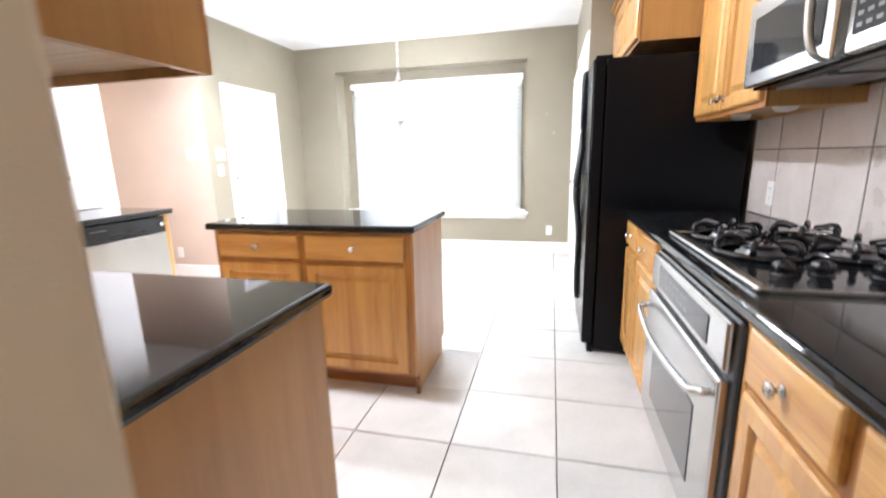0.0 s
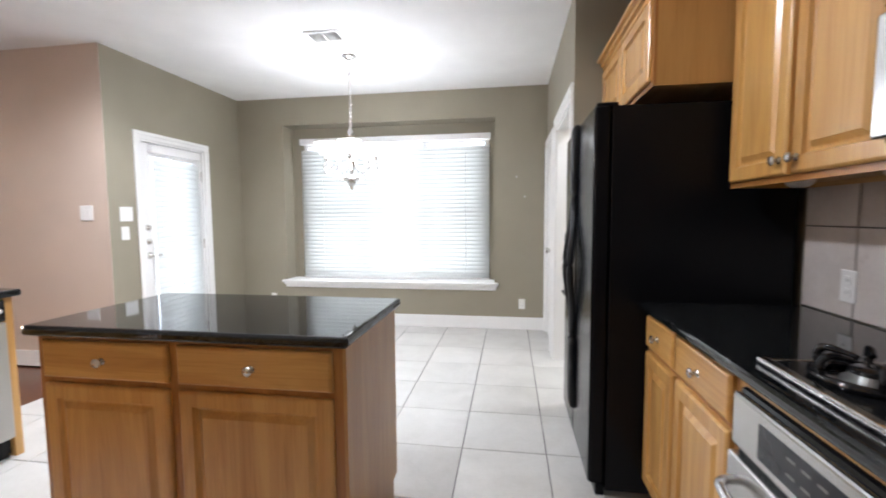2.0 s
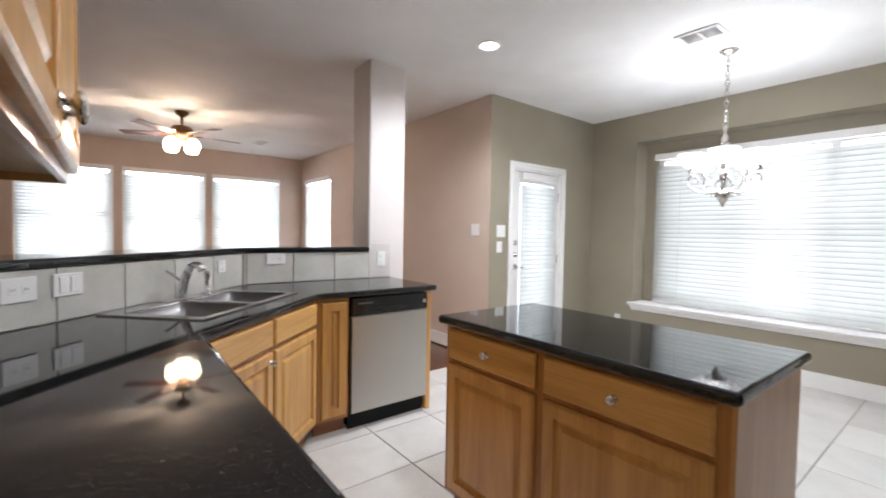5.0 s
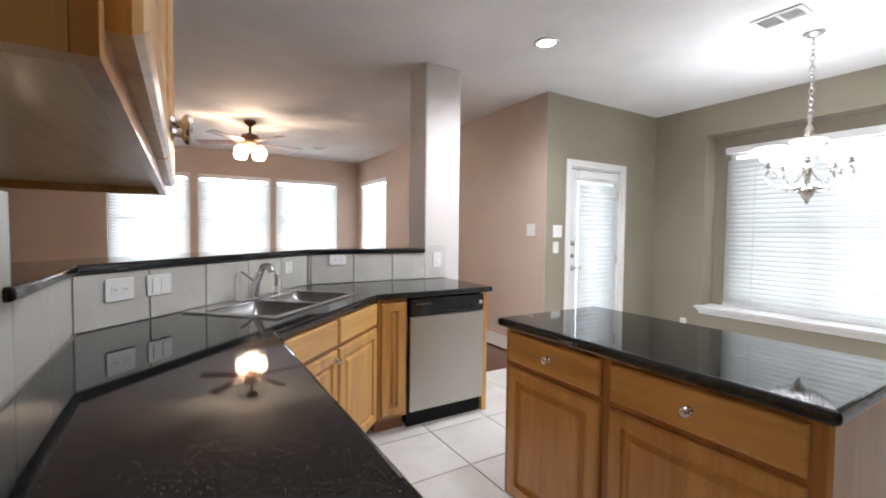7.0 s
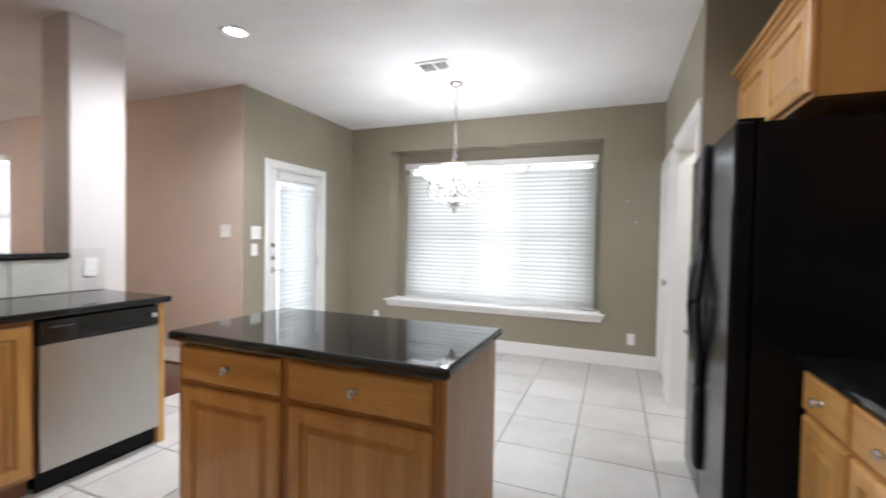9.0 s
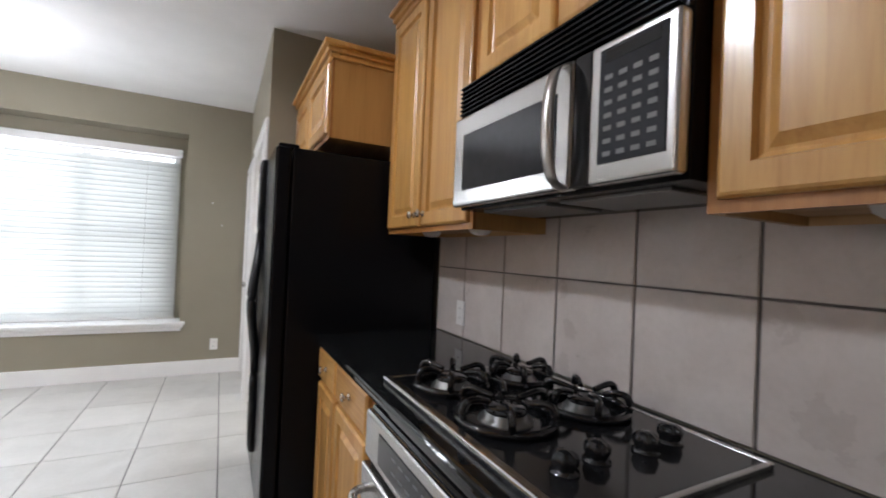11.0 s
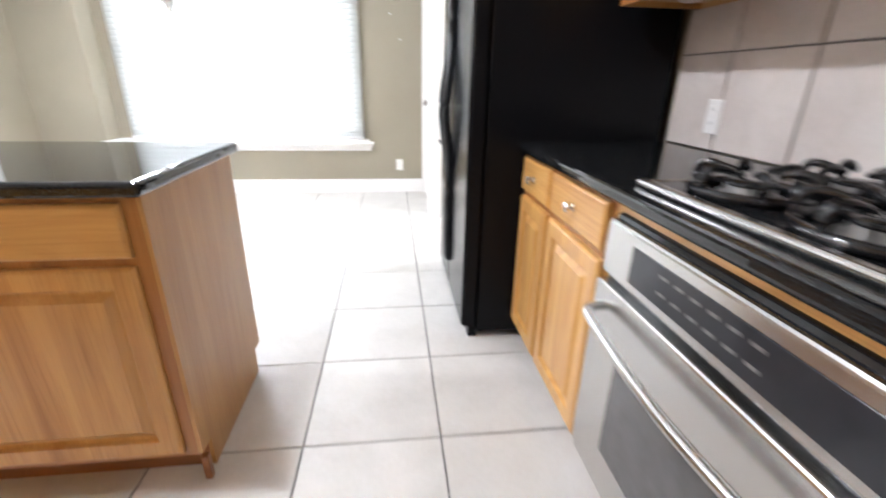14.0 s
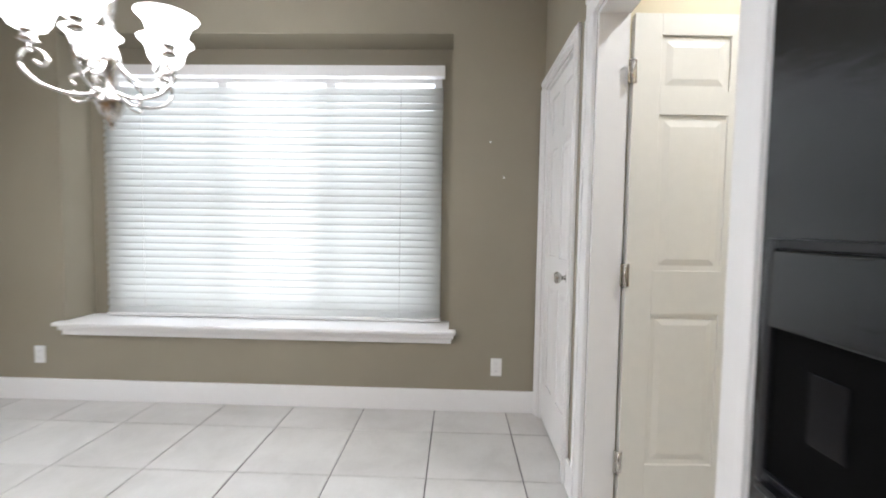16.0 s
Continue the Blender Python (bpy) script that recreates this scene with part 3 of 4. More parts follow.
def base_cabinet(name, m, w, depth, label, cells, group="base cabinets", top=0.874, body_top=0.874):
    """cells: (x0, x1, kind); kinds: 'dd' drawer over door, 'd' door alone, 'ff' false front over door; 'l'/'r' appended: the knob's side."""
    c = thing(name, m, label, "cabinet", group)
    bm = bmesh.new()
    box(bm, 0, 0.012, 0.1, w, depth, body_top)
    part("body", bm, oak_y, c)
    bm = bmesh.new()
    edges = sorted({0.0, w, *[x for x0, x1, _ in cells for x in (x0, x1)]})
    box(bm, 0, 0, 0.1, w, 0.0115, 0.13), box(bm, 0, 0, top - 0.03, w, 0.0115, top)
    xs = [0.0] + [v for x0, x1, _ in cells for v in (x0, x1)] + [w]
    for a, b in zip(xs[::2], xs[1::2]):
        if b - a > 0.002:
            box(bm, a, 0, 0.13, b, 0.0115, top - 0.03)
    for x0, x1, kind in cells:
        if kind[0] != "d" or kind[:2] == "dd":
            box(bm, x0, 0, 0.7, x1, 0.0115, 0.735)
    part("face_frame", bm, oak_frame_shaded, c)
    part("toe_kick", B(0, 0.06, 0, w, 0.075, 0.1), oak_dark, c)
    for x0, x1, kind in cells:
        a, b = x0 - 0.008, x1 + 0.008
        right = kind.endswith("r")
        if kind[:2] in ("dd", "ff"):
            drawer_front(c, a, 0.727, b, top - 0.014, kind[:2] == "dd")
            ztop = 0.704
        else:
            ztop = top - 0.025
        kx = b - 0.035 if right else a + 0.035
        door_front(c, a, 0.122, b, ztop, (kx, ztop - 0.045) if kind[-1] in "lr" else None)
    return c


def wall_cabinet(name, m, w, depth, z0, z1, label, cells, crown=True, knobs=True):
    c = thing(name, m, label, "cabinet", "wall cabinets")
    part("side_panel", B(0, 0.012, z0, 0.018, depth, z1), oak_y, c)
    part("side_panel", B(w - 0.018, 0.012, z0, w, depth, z1), oak_y, c)
    part("back_panel", B(0.018, depth - 0.01, z0, w - 0.018, depth, z1), oak_pale, c)
    part("top_panel", B(0.018, 0.012, z1 - 0.018, w - 0.018, depth - 0.01, z1), oak_pale, c)
    part("bottom", B(0.018, 0.012, z0 + 0.018, w - 0.018, depth - 0.01, z0 + 0.034), oak_pale, c)
    bm = bmesh.new()
    xs = [0.0] + [v for x0, x1, *_ in cells for v in (x0, x1)] + [w]
    box(bm, 0, 0, z0, w, 0.0115, z0 + 0.03), box(bm, 0, 0, z1 - 0.035, w, 0.0115, z1)
    for a, b in zip(xs[::2], xs[1::2]):
        if b - a > 0.002:
            box(bm, a, 0, z0 + 0.03, b, 0.0115, z1 - 0.035)
    part("face_frame", bm, oak_frame_shaded, c)
    for x0, x1, side in cells:
        a, b = x0 - 0.008, x1 + 0.008
        kx = b - 0.03 if side == "r" else a + 0.03
        door_front(c, a, z0 + 0.022, b, z1 - 0.027, (kx, z0 + 0.07) if knobs else None)
    if crown:
        bm = bmesh.new()
        for k, (y, za, zb) in enumerate(((-0.012, z1 - 0.012, z1 + 0.012), (-0.028, z1 + 0.012, z1 + 0.034), (-0.048, z1 + 0.034, z1 + 0.056))):
            box(bm, 0 + y * crown[0], y, za, w - y * crown[1], 0.03, zb, 0.004)
            if crown[0]:
                box(bm, y, 0.03, za, 0.02, depth, zb, 0.004)
            if crown[1]:
                box(bm, w - 0.02, 0.03, za, w - y, depth, zb, 0.004)
        part("crown_moulding", bm, oak_h, c)
    return c


DEP = XE - 0.772 - 0.004
E = lambda y, z=0.0, x=0.772: pose(x, y, z, 0, 0, -90)  # faces west, local x runs south
base_cabinet("base_cabinet", E(3.165), 0.335, DEP, "oak base cabinet with one drawer beside the refrigerator", [(0.03, 0.315, "dd")])
base_cabinet("base_cabinet", E(2.828), 0.41, DEP, "oak base cabinet with one drawer beside the oven", [(0.02, 0.385, "dd")])
base_cabinet("base_cabinet", E(1.548), 0.36, DEP, "oak base cabinet with a drawer below the granite counter", [(0.03, 0.335, "dd")])
base_cabinet("base_cabinet", E(1.186), 0.69, DEP, "oak base cabinet at the counter end", [(0.03, 0.66, "dd")])

c = thing("oven_cabinet", E(2.416), "oak cabinet surrounding the built-in oven", "cabinet", "base cabinets")
bm = B(0, 0, 0.842, 0.859, 0.0195, 0.874)
box(bm, 0, 0.0, 0.1, 0.025, 0.02, 0.842), box(bm, 0.834, 0.0, 0.1, 0.859, 0.02, 0.842), box(bm, 0.025, 0, 0.1, 0.834, 0.02, 0.13)
part("face_frame", bm, oak_h, c)
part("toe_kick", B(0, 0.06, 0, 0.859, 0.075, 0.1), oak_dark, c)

bm = bmesh.new()
box(bm, 0.733, 0.493, 0.876, XE - 0.002, 3.168, 0.914)
top = solid("worktop", bm, granite, "polished black granite worktop under the tiled wall", "worktop", kind="")
mod = top.modifiers.new("edge", "BEVEL")
mod.width, mod.segments = 0.014, 4

UP = XE - 1.055 - 0.004
wall_cabinet("wall_cabinet", E(3.13, 0, 1.055), 0.785, UP, 1.39, 2.40, "tall oak wall cabinet with two raised-panel doors", [(0.03, 0.372, "r"), (0.412, 0.757, "l")], (0, 0))
wall_cabinet("wall_cabinet", E(2.343, 0, 1.055), 0.75, UP, 1.845, 2.40, "short oak wall cabinet above the microwave", [(0.03, 0.36, "r"), (0.39, 0.72, "l")], (0, 0), False)
wall_cabinet("wall_cabinet", E(1.591, 0, 1.055), 0.8, UP, 1.39, 2.40, "tall oak wall cabinet over the worktop", [(0.03, 0.385, "r"), (0.415, 0.77, "l")], (0, 0))
wall_cabinet("fridge_cabinet", E(4.083, 0, 0.75), 0.95, XE - 0.754, 1.815, 2.19, "oak cabinet with two doors above the refrigerator", [(0.03, 0.46, "r"), (0.49, 0.92, "l")], (0, 1), False)
for y in (2.95, 2.53, 1.39):
    bm = lathe(bmesh.new(), [(0.043, 0.028), (0.043, 0.021), (0.039, 0.011), (0.028, 0.003), (0.013, 0), (0.0001, 0)], Matrix(), 24)
    t = tagged(new("puck_light", mesh_of("puck_light", bm, white_plastic)), "small white puck light under the wall cabinet", "puck light", "puck lights")
    t.location = (1.2, y, 1.381)

# island
isl = base_cabinet("kitchen_island", pose(-1.502, 2.487, 0), 1.15, 0.58, "oak kitchen island with two drawers and two doors", [(0.04, 0.52, "dd"), (0.575, 1.11, "dd")], "", 0.874)
bm = B(1.1505, 0.0, 0.105, 1.162, 0.58, 0.874)
box(bm, 1.1505, 0.06, 0, 1.162, 0.52, 0.105)
part("end_panel", bm, oak_y, isl)
bm = B(1.151, 0.0, 0.0, 1.172, 0.022, 0.09, bevel=0.003)
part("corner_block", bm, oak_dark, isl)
bm = bmesh.new()
box(bm, -1.535, 2.452, 0.876, -0.323, 3.12, 0.914)
top = solid("island_top", bm, granite, "polished black granite island top with rounded edge", "worktop", kind="")
mod = top.modifiers.new("edge", "BEVEL")
mod.width, mod.segments = 0.014, 4

# sink side
W = lambda y: pose(-2.48, y, 0, 0, 0, 90)  # faces east, local x runs north
base_cabinet("narrow_cabinet", W(2.256), 0.205, 0.56, "narrow oak cabinet with one tall door", [(0.028, 0.178, "d")])
c = thing("end_panel_cabinet", W(3.075), "oak end panel beside the dishwasher", "cabinet panel")
part("panel", B(0, 0, 0, 0.04, 0.58, 0.874, bevel=0.002), oak_v, c)
DIAG = pose(-1.724, 1.492, 0, 0, 0, 135)
base_cabinet("sink_cabinet", DIAG, 1.07, 0.42, "angled oak sink cabinet with two doors", [(0.04, 0.52, "ffr"), (0.56, 1.03, "ff")], body_top=0.7)
S = pose(-0.292, 1.492, 0, 0, 0, 180)  # faces north, local x runs west
base_cabinet("base_cabinet", S, 1.43, 0.6, "oak base cabinet run beside the entry", [(0.03, 0.48, "ddr"), (0.51, 0.95, "ddl"), (0.98, 1.4, "ddr")])
part("end_panel", B(-0.290, 0.884, 0, -0.276, 1.488, 0.874), oak_y, thing("counter_end_panel", Matrix(), "plain oak end panel of the counter by the entry", "cabinet panel"))


def diag(u, v):
    return (-1.772 - 0.70711 * u - 0.70711 * v, 1.492 + 0.70711 * u - 0.70711 * v)


SU, SV = 0.59, 0.325
hole = [diag(SU + a, SV + b) for a, b in ((-0.385, -0.225), (0.385, -0.225), (0.385, 0.165), (-0.385, 0.165))]
bm = prism(bmesh.new(), [(-0.25, 1.52), (-1.709, 1.52), (-2.44, 2.251), (-2.44, 3.14), (-3.108, 3.15), (-3.108, 1.975), (-2.005, 0.872), (-0.25, 0.872)], 0.876, 0.914, hole)
top = solid("sink_worktop", bm, granite, "polished black granite worktop turning round the sink", "worktop", kind="")
mod = top.modifiers.new("edge", "BEVEL")
mod.width, mod.segments, mod.angle_limit = 0.014, 4, radians(30)

wall_cabinet("wall_cabinet", pose(-0.262, 1.18, 0, 0, 0, 180), 1.03, 0.315, 1.39, 2.40, "oak wall cabinet beside the entry", [(0.03, 0.5, "r"), (0.53, 1.0, "l")], (0, 0))

# sink with two bowls and faucet, local x along the counter, front at -y
sk = thing("kitchen_sink", pose(*diag(SU, SV), 0.915, 0, 0, 135), "stainless double-bowl sink set in black granite", "sink")
bm = bmesh.new()
for x0, y0, x1, y1 in ((-0.42, -0.25, 0.42, -0.215), (-0.42, 0.155, 0.42, 0.25), (-0.42, -0.215, -0.375, 0.155), (0.375, -0.215, 0.42, 0.155), (-0.02, -0.215, 0.02, 0.155)):
    box(bm, x0, y0, 0, x1, y1, 0.006)
part("rim", bm, stainless, sk)
for x0, x1 in ((-0.376, -0.019), (0.019, 0.376)):
    bm = bmesh.new()
    b = bmesh.new()
    bmesh.ops.create_cube(b, size=1)
    bmesh.ops.transform(b, matrix=Matrix.Translation(((x0 + x1) / 2, -0.03, -0.087)) @ Matrix.Diagonal((x1 - x0, 0.372, 0.18, 1)), verts=b.verts)
    bmesh.ops.delete(b, geom=[f for f in b.faces if f.normal.z > 0.9], context="FACES_ONLY")
    bmesh.ops.bevel(b, geom=[e for e in b.edges if not e.is_boundary], offset=0.04, segments=4, affect="EDGES", profile=0.5)
    for f in b.faces:
        f.smooth = True
    bowl = part("bowl", add(bm, b), sink_steel, sk)
    sol = bowl.modifiers.new("wall", "SOLIDIFY")
    sol.thickness, sol.offset = 0.0015, 1
    part("drain", lathe(bmesh.new(), [(0.045, 0), (0.045, 0.003), (0.03, 0.002), (0.0001, 0.001)], pose((x0 + x1) / 2, -0.03, -0.175), 20), chrome, bowl)
fc = thing("faucet", pose(*diag(SU + 0.02, SV + 0.2), 0.921, 0, 0, 135), "chrome kitchen faucet with a leaning body and pull-out head", "faucet")
part("base_plate", B(-0.125, -0.028, 0, 0.125, 0.028, 0.01, bevel=0.004), chrome, fc)
part("body", tube(bmesh.new(), smooth_path([(0, 0, 0.008), (0, -0.004, 0.05), (0, -0.018, 0.1), (0, -0.04, 0.145)]), [0.027] * 3 + [0.024] * 6 + [0.021] * 9 + [0.02], 16), chrome, fc)
part("spray_head", tube(bmesh.new(), smooth_path([(0, -0.04, 0.145), (0, -0.058, 0.175), (0, -0.082, 0.186), (0, -0.106, 0.176), (0, -0.118, 0.155)]), [0.018] * 8 + [0.017] * 7 + [0.02] * 9 + [0.021], 14), chrome, fc, "chrome pull-out spray head")
part("lever", tube(bmesh.new(), smooth_path([(0, 0.004, 0.1), (-0.02, 0.03, 0.128), (-0.035, 0.06, 0.15)]), 0.0075, 8), chrome, fc)
sp = thing("side_sprayer", pose(*diag(SU + 0.22, SV + 0.2), 0.921), "chrome side sprayer beside the faucet", "sprayer")
part("holder", lathe(bmesh.new(), [(0.024, 0), (0.022, 0.015), (0.014, 0.022), (0.013, 0.05)], Matrix(), 16), chrome, sp)
part("head", lathe(bmesh.new(), [(0.011, 0.05), (0.013, 0.09), (0.019, 0.11), (0.017, 0.13), (0.0001, 0.133)], Matrix(), 16), chrome, sp)

# dishwasher
dw = thing("dishwasher", W(2.468), "stainless dishwasher with black control strip", "dishwasher")
part("body", B(0.004, 0.02, 0.02, 0.6, 0.56, 0.868), black_satin, dw)
part("door", B(0.006, -0.022, 0.115, 0.598, 0.018, 0.745, bevel=0.006), stainless_v, dw, "brushed stainless door")
cp = part("control_panel", B(0.006, -0.026, 0.75, 0.598, 0.018, 0.866, bevel=0.01, segments=3), black_gloss, dw, "glossy black control panel")
part("pocket_handle", B(0.17, -0.032, 0.772, 0.43, -0.024, 0.792, bevel=0.003), dark_plastic, cp)
part("dial", lathe(bmesh.new(), [(0.016, 0), (0.015, 0.012), (0.0001, 0.013)], pose(0.56, -0.026, 0.81, 90), 18), nickel, cp)
for k in range(5):
    part("button", B(0.05 + k * 0.022, -0.028, 0.825, 0.065 + k * 0.022, -0.025, 0.833), grey_mark, cp)
part("kick_plate", B(0.006, 0.03, 0.0, 0.598, 0.045, 0.11), black_satin, dw)

# wall oven under the counter
ov = thing("built_in_oven", E(2.392, 0, 0.762), "stainless built-in oven with black trim", "oven")
part("body", B(0.004, 0.024, 0.132, 0.8, 0.5, 0.846), black_satin, ov)
part("trim", B(-0.004, -0.004, 0.132, 0.818, 0.022, 0.85, bevel=0.012), black_gloss, ov)
pn = part("control_panel", B(0, -0.022, 0.70, 0.79, 0, 0.838, bevel=0.01, segments=3), stainless, ov, "stainless control panel")
dp = part("display", B(0.125, -0.0245, 0.725, 0.665, -0.0215, 0.808, bevel=0.001), dark_glass, pn, "black glass display")
for i in range(6):
    for j in range(2):
        part("button", B(0.23 + i * 0.045, -0.0252, 0.75 + j * 0.034, 0.255 + i * 0.045, -0.0244, 0.756 + j * 0.034), grey_mark, dp)
dr = part("door", B(0, -0.03, 0.165, 0.79, 0, 0.684, bevel=0.008, segments=3), stainless, ov, "stainless oven door")
part("glass", B(0.15, -0.0325, 0.27, 0.64, -0.0295, 0.525, bevel=0.001), oven_glass, dr, "dark oven window")
part("handle", tube(bmesh.new(), smooth_path([(0.045, -0.028, 0.625), (0.05, -0.06, 0.62), (0.1, -0.075, 0.612), (0.39, -0.088, 0.6), (0.682, -0.075, 0.612), (0.732, -0.06, 0.62), (0.737, -0.028, 0.625)]), 0.0125, 10), stainless, dr, "bowed steel bar handle")
part("lower_trim", B(0, -0.02, 0.135, 0.782, 0, 0.16, bevel=0.004), stainless, ov)

# gas cooktop
ck = thing("gas_cooktop", pose(0.79, 2.385, 0.914, 0, 0, -90), "black gas cooktop with four burners in steel trim", "cooktop")
CW, CD = 0.79, 0.52
part("glass_top", B(0.012, 0.012, 0, CW - 0.012, CD - 0.012, 0.011, bevel=0.003), black_gloss, ck, "glossy black glass top")
bm = bmesh.new()
box(bm, 0, -0.004, 0, CW, 0.024, 0.018, 0.007, 3), box(bm, 0, CD - 0.014, 0, CW, CD, 0.013, 0.003), box(bm, 0, 0.022, 0, 0.012, CD - 0.014, 0.013, 0.003), box(bm, CW - 0.012, 0.022, 0, CW, CD - 0.014, 0.013, 0.003)
part("steel_trim", bm, stainless, ck, "brushed steel edge trim")
for bx, by, r in ((0.15, 0.15, 0.088), (0.16, 0.385, 0.082), (0.415, 0.15, 0.098), (0.43, 0.385, 0.088)):
    bn = part("burner", lathe(bmesh.new(), [(r * 0.66, 0.011), (r * 0.64, 0.017), (r * 0.52, 0.02), (r * 0.5, 0.032), (r * 0.42, 0.034)], Matrix(), 28), burner_metal, ck, "dull aluminium burner", pose(bx, by, 0))
    part("burner_cap", lathe(bmesh.new(), [(r * 0.5, 0.0325), (r * 0.5, 0.038), (r * 0.42, 0.043), (0.0001, 0.044)], Matrix(), 28), black_iron, bn)
    bm = bmesh.new()
    tube(bm, [(r * 1.16 * math.cos(a), r * 1.16 * math.sin(a), 0.021) for a in (2 * math.pi * k / 36 for k in range(36))], 0.0105, 10, True)
    for k in range(6):
        a = math.pi / 6 + k * math.pi / 3
        ca, sa = math.cos(a), math.sin(a)
        tip = 0.34 if k % 2 else 0.5
        tube(bm, smooth_path([(r * 1.14 * ca, r * 1.14 * sa, 0.02), (r * 1.2 * ca, r * 1.2 * sa, 0.044), (r * 1.12 * ca, r * 1.12 * sa, 0.062), (r * 0.95 * ca, r * 0.95 * sa, 0.067), (r * 0.7 * ca, r * 0.7 * sa, 0.064), (r * tip * ca, r * tip * sa, 0.058)], 5), [0.0095] * 12 + [0.0085] * 8 + [0.0075] * 5 + [0.0065], 8)
    part("grate", bm, black_iron, ck, "glossy black cast-iron grate", pose(bx, by, 0))


def scalloped(profile, lobes, depth):
    """A turned knob whose grip is fluted."""
    bm = lathe(bmesh.new(), profile, Matrix(), 48)
    for v in bm.verts:
        if v.co.z > 0.017:
            f = 1 + depth * (math.cos(lobes * math.atan2(v.co.y, v.co.x)) - 1)
            v.co.x, v.co.y = v.co.x * f, v.co.y * f
    return bm


knob_me = mesh_of("control_knob", scalloped([(0.027, 0.011), (0.027, 0.015), (0.02, 0.0165), (0.021, 0.02), (0.026, 0.027), (0.0265, 0.036), (0.023, 0.045), (0.013, 0.051), (0.0001, 0.052)], 7, 0.09), black_iron)
for kx, ky in ((0.655, 0.105), (0.645, 0.195), (0.655, 0.32), (0.645, 0.41)):
    part("control_knob", knob_me, None, ck, "fluted black control knob", pose(kx, ky, 0))

# microwave over the cooktop
mw = thing("microwave", E(2.35, 0, 1.0), "stainless over-range microwave with black vent", "microwave")
MWW = 0.755
part("body", B(0, 0.012, 1.445, MWW, XE - 1.004, 1.84, bevel=0.003), black_satin, mw)
bm = B(0.002, 0, 1.732, MWW - 0.002, 0.011, 1.838)
for k in range(7):
    box(bm, 0.012, -0.014, 1.74 + k * 0.0135, MWW - 0.012, 0.004, 1.7455 + k * 0.0135, 0.001, 1)
part("vent_grille", bm, black_satin, mw, "black slotted vent")
dr = part("door", B(0, -0.022, 1.452, 0.515, 0.011, 1.728, bevel=0.009, segments=3), stainless, mw, "stainless microwave door")
part("window", B(0.06, -0.0245, 1.499, 0.468, -0.0215, 1.668, bevel=0.001), dark_glass, dr, "dark glass window")
rail = smooth_path([(0, y, z) for y, z in ((-0.016, 1.724), (-0.05, 1.708), (-0.068, 1.66), (-0.073, 1.59), (-0.068, 1.52), (-0.05, 1.472), (-0.016, 1.456))])
bm = bmesh.new()
rings = []
for p in rail:
    lean = (p.z - 1.59) / 0.134
    rings.append([bm.verts.new((x, p.y + dy * (1 - 0.3 * abs(lean)), p.z + dy * lean * 0.6)) for x, dy in ((0.478, 0.0), (0.486, -0.006), (0.5, -0.008), (0.508, -0.004), (0.508, 0.009), (0.478, 0.009))])
for low_ring, high_ring in zip(rings, rings[1:]):
    for k in range(6):
        bm.faces.new((low_ring[k], low_ring[(k + 1) % 6], high_ring[(k + 1) % 6], high_ring[k])).smooth = True
bm.faces.new(rings[0]), bm.faces.new(rings[-1])
part("handle", bm, stainless_v, dr, "wide bowed steel strap handle")
part("side_strip", B(0.516, -0.018, 1.452, 0.562, 0.011, 1.728, bevel=0.003), black_gloss, mw, "glossy black strip behind the handle")
cp = part("control_panel", B(0.563, -0.022, 1.452, MWW, 0.011, 1.728, bevel=0.008, segments=3), stainless, mw)
kp = part("keypad", B(0.59, -0.0245, 1.49, 0.735, -0.0215, 1.712, bevel=0.001), dark_glass, cp, "black keypad")
part("clock_display", B(0.605, -0.0256, 1.683, 0.722, -0.0244, 1.706, bevel=0.0004), black_gloss, kp)
for i in range(4):
    for j in range(7):
        part("button", B(0.604 + i * 0.032, -0.0253, 1.503 + j * 0.0245, 0.622 + i * 0.032, -0.0244, 1.512 + j * 0.0245), grey_mark, kp)
for x0, x1 in ((0.06, 0.35), (0.4, 0.69)):
    part("grease_filter", B(x0, 0.06, 1.438, x1, 0.26, 1.4455, bevel=0.002), steel("filter_steel", (0.2, 0.2, 0.2), 0.4), mw, "dark metal filter")

# refrigerator
fr = thing("refrigerator", E(4.083, 0, 0.605), "black side-by-side refrigerator with water dispenser", "refrigerator")
FW = 0.905
part("body", B(0, 0.0, 0.03, FW, XE - 0.64, 1.755, bevel=0.006), black_satin, fr, "black smooth cabinet")
# Near-black for a flat sheet: the dispenser hollow's shade is in its colour.
recess_shade = plain("painted_recess_shade", (0.003, 0.003, 0.003), 0.7, Specular_IOR_Level=0.05)
fridge_skin = Mat("textured_black_door", (0.005, 0.0055, 0.007), 0.2, Specular_IOR_Level=0.45)
leather = fridge_skin.noise(fridge_skin.at(), 300, 2)
waves = fridge_skin.noise(fridge_skin.at((1, 1, 2.2)), 16, 2)
both = fridge_skin.node("ShaderNodeMath")
both.operation = "MULTIPLY_ADD"
both.inputs[1].default_value = 0.05
fridge_skin.link(leather, both.inputs[0])
fridge_skin.link(waves, both.inputs[2])
fridge_skin.bump(both.outputs[0], 0.12, 0.008)
handle_black = plain("satin_black_handle", (0.006, 0.006, 0.007), 0.3, Specular_IOR_Level=0.35)
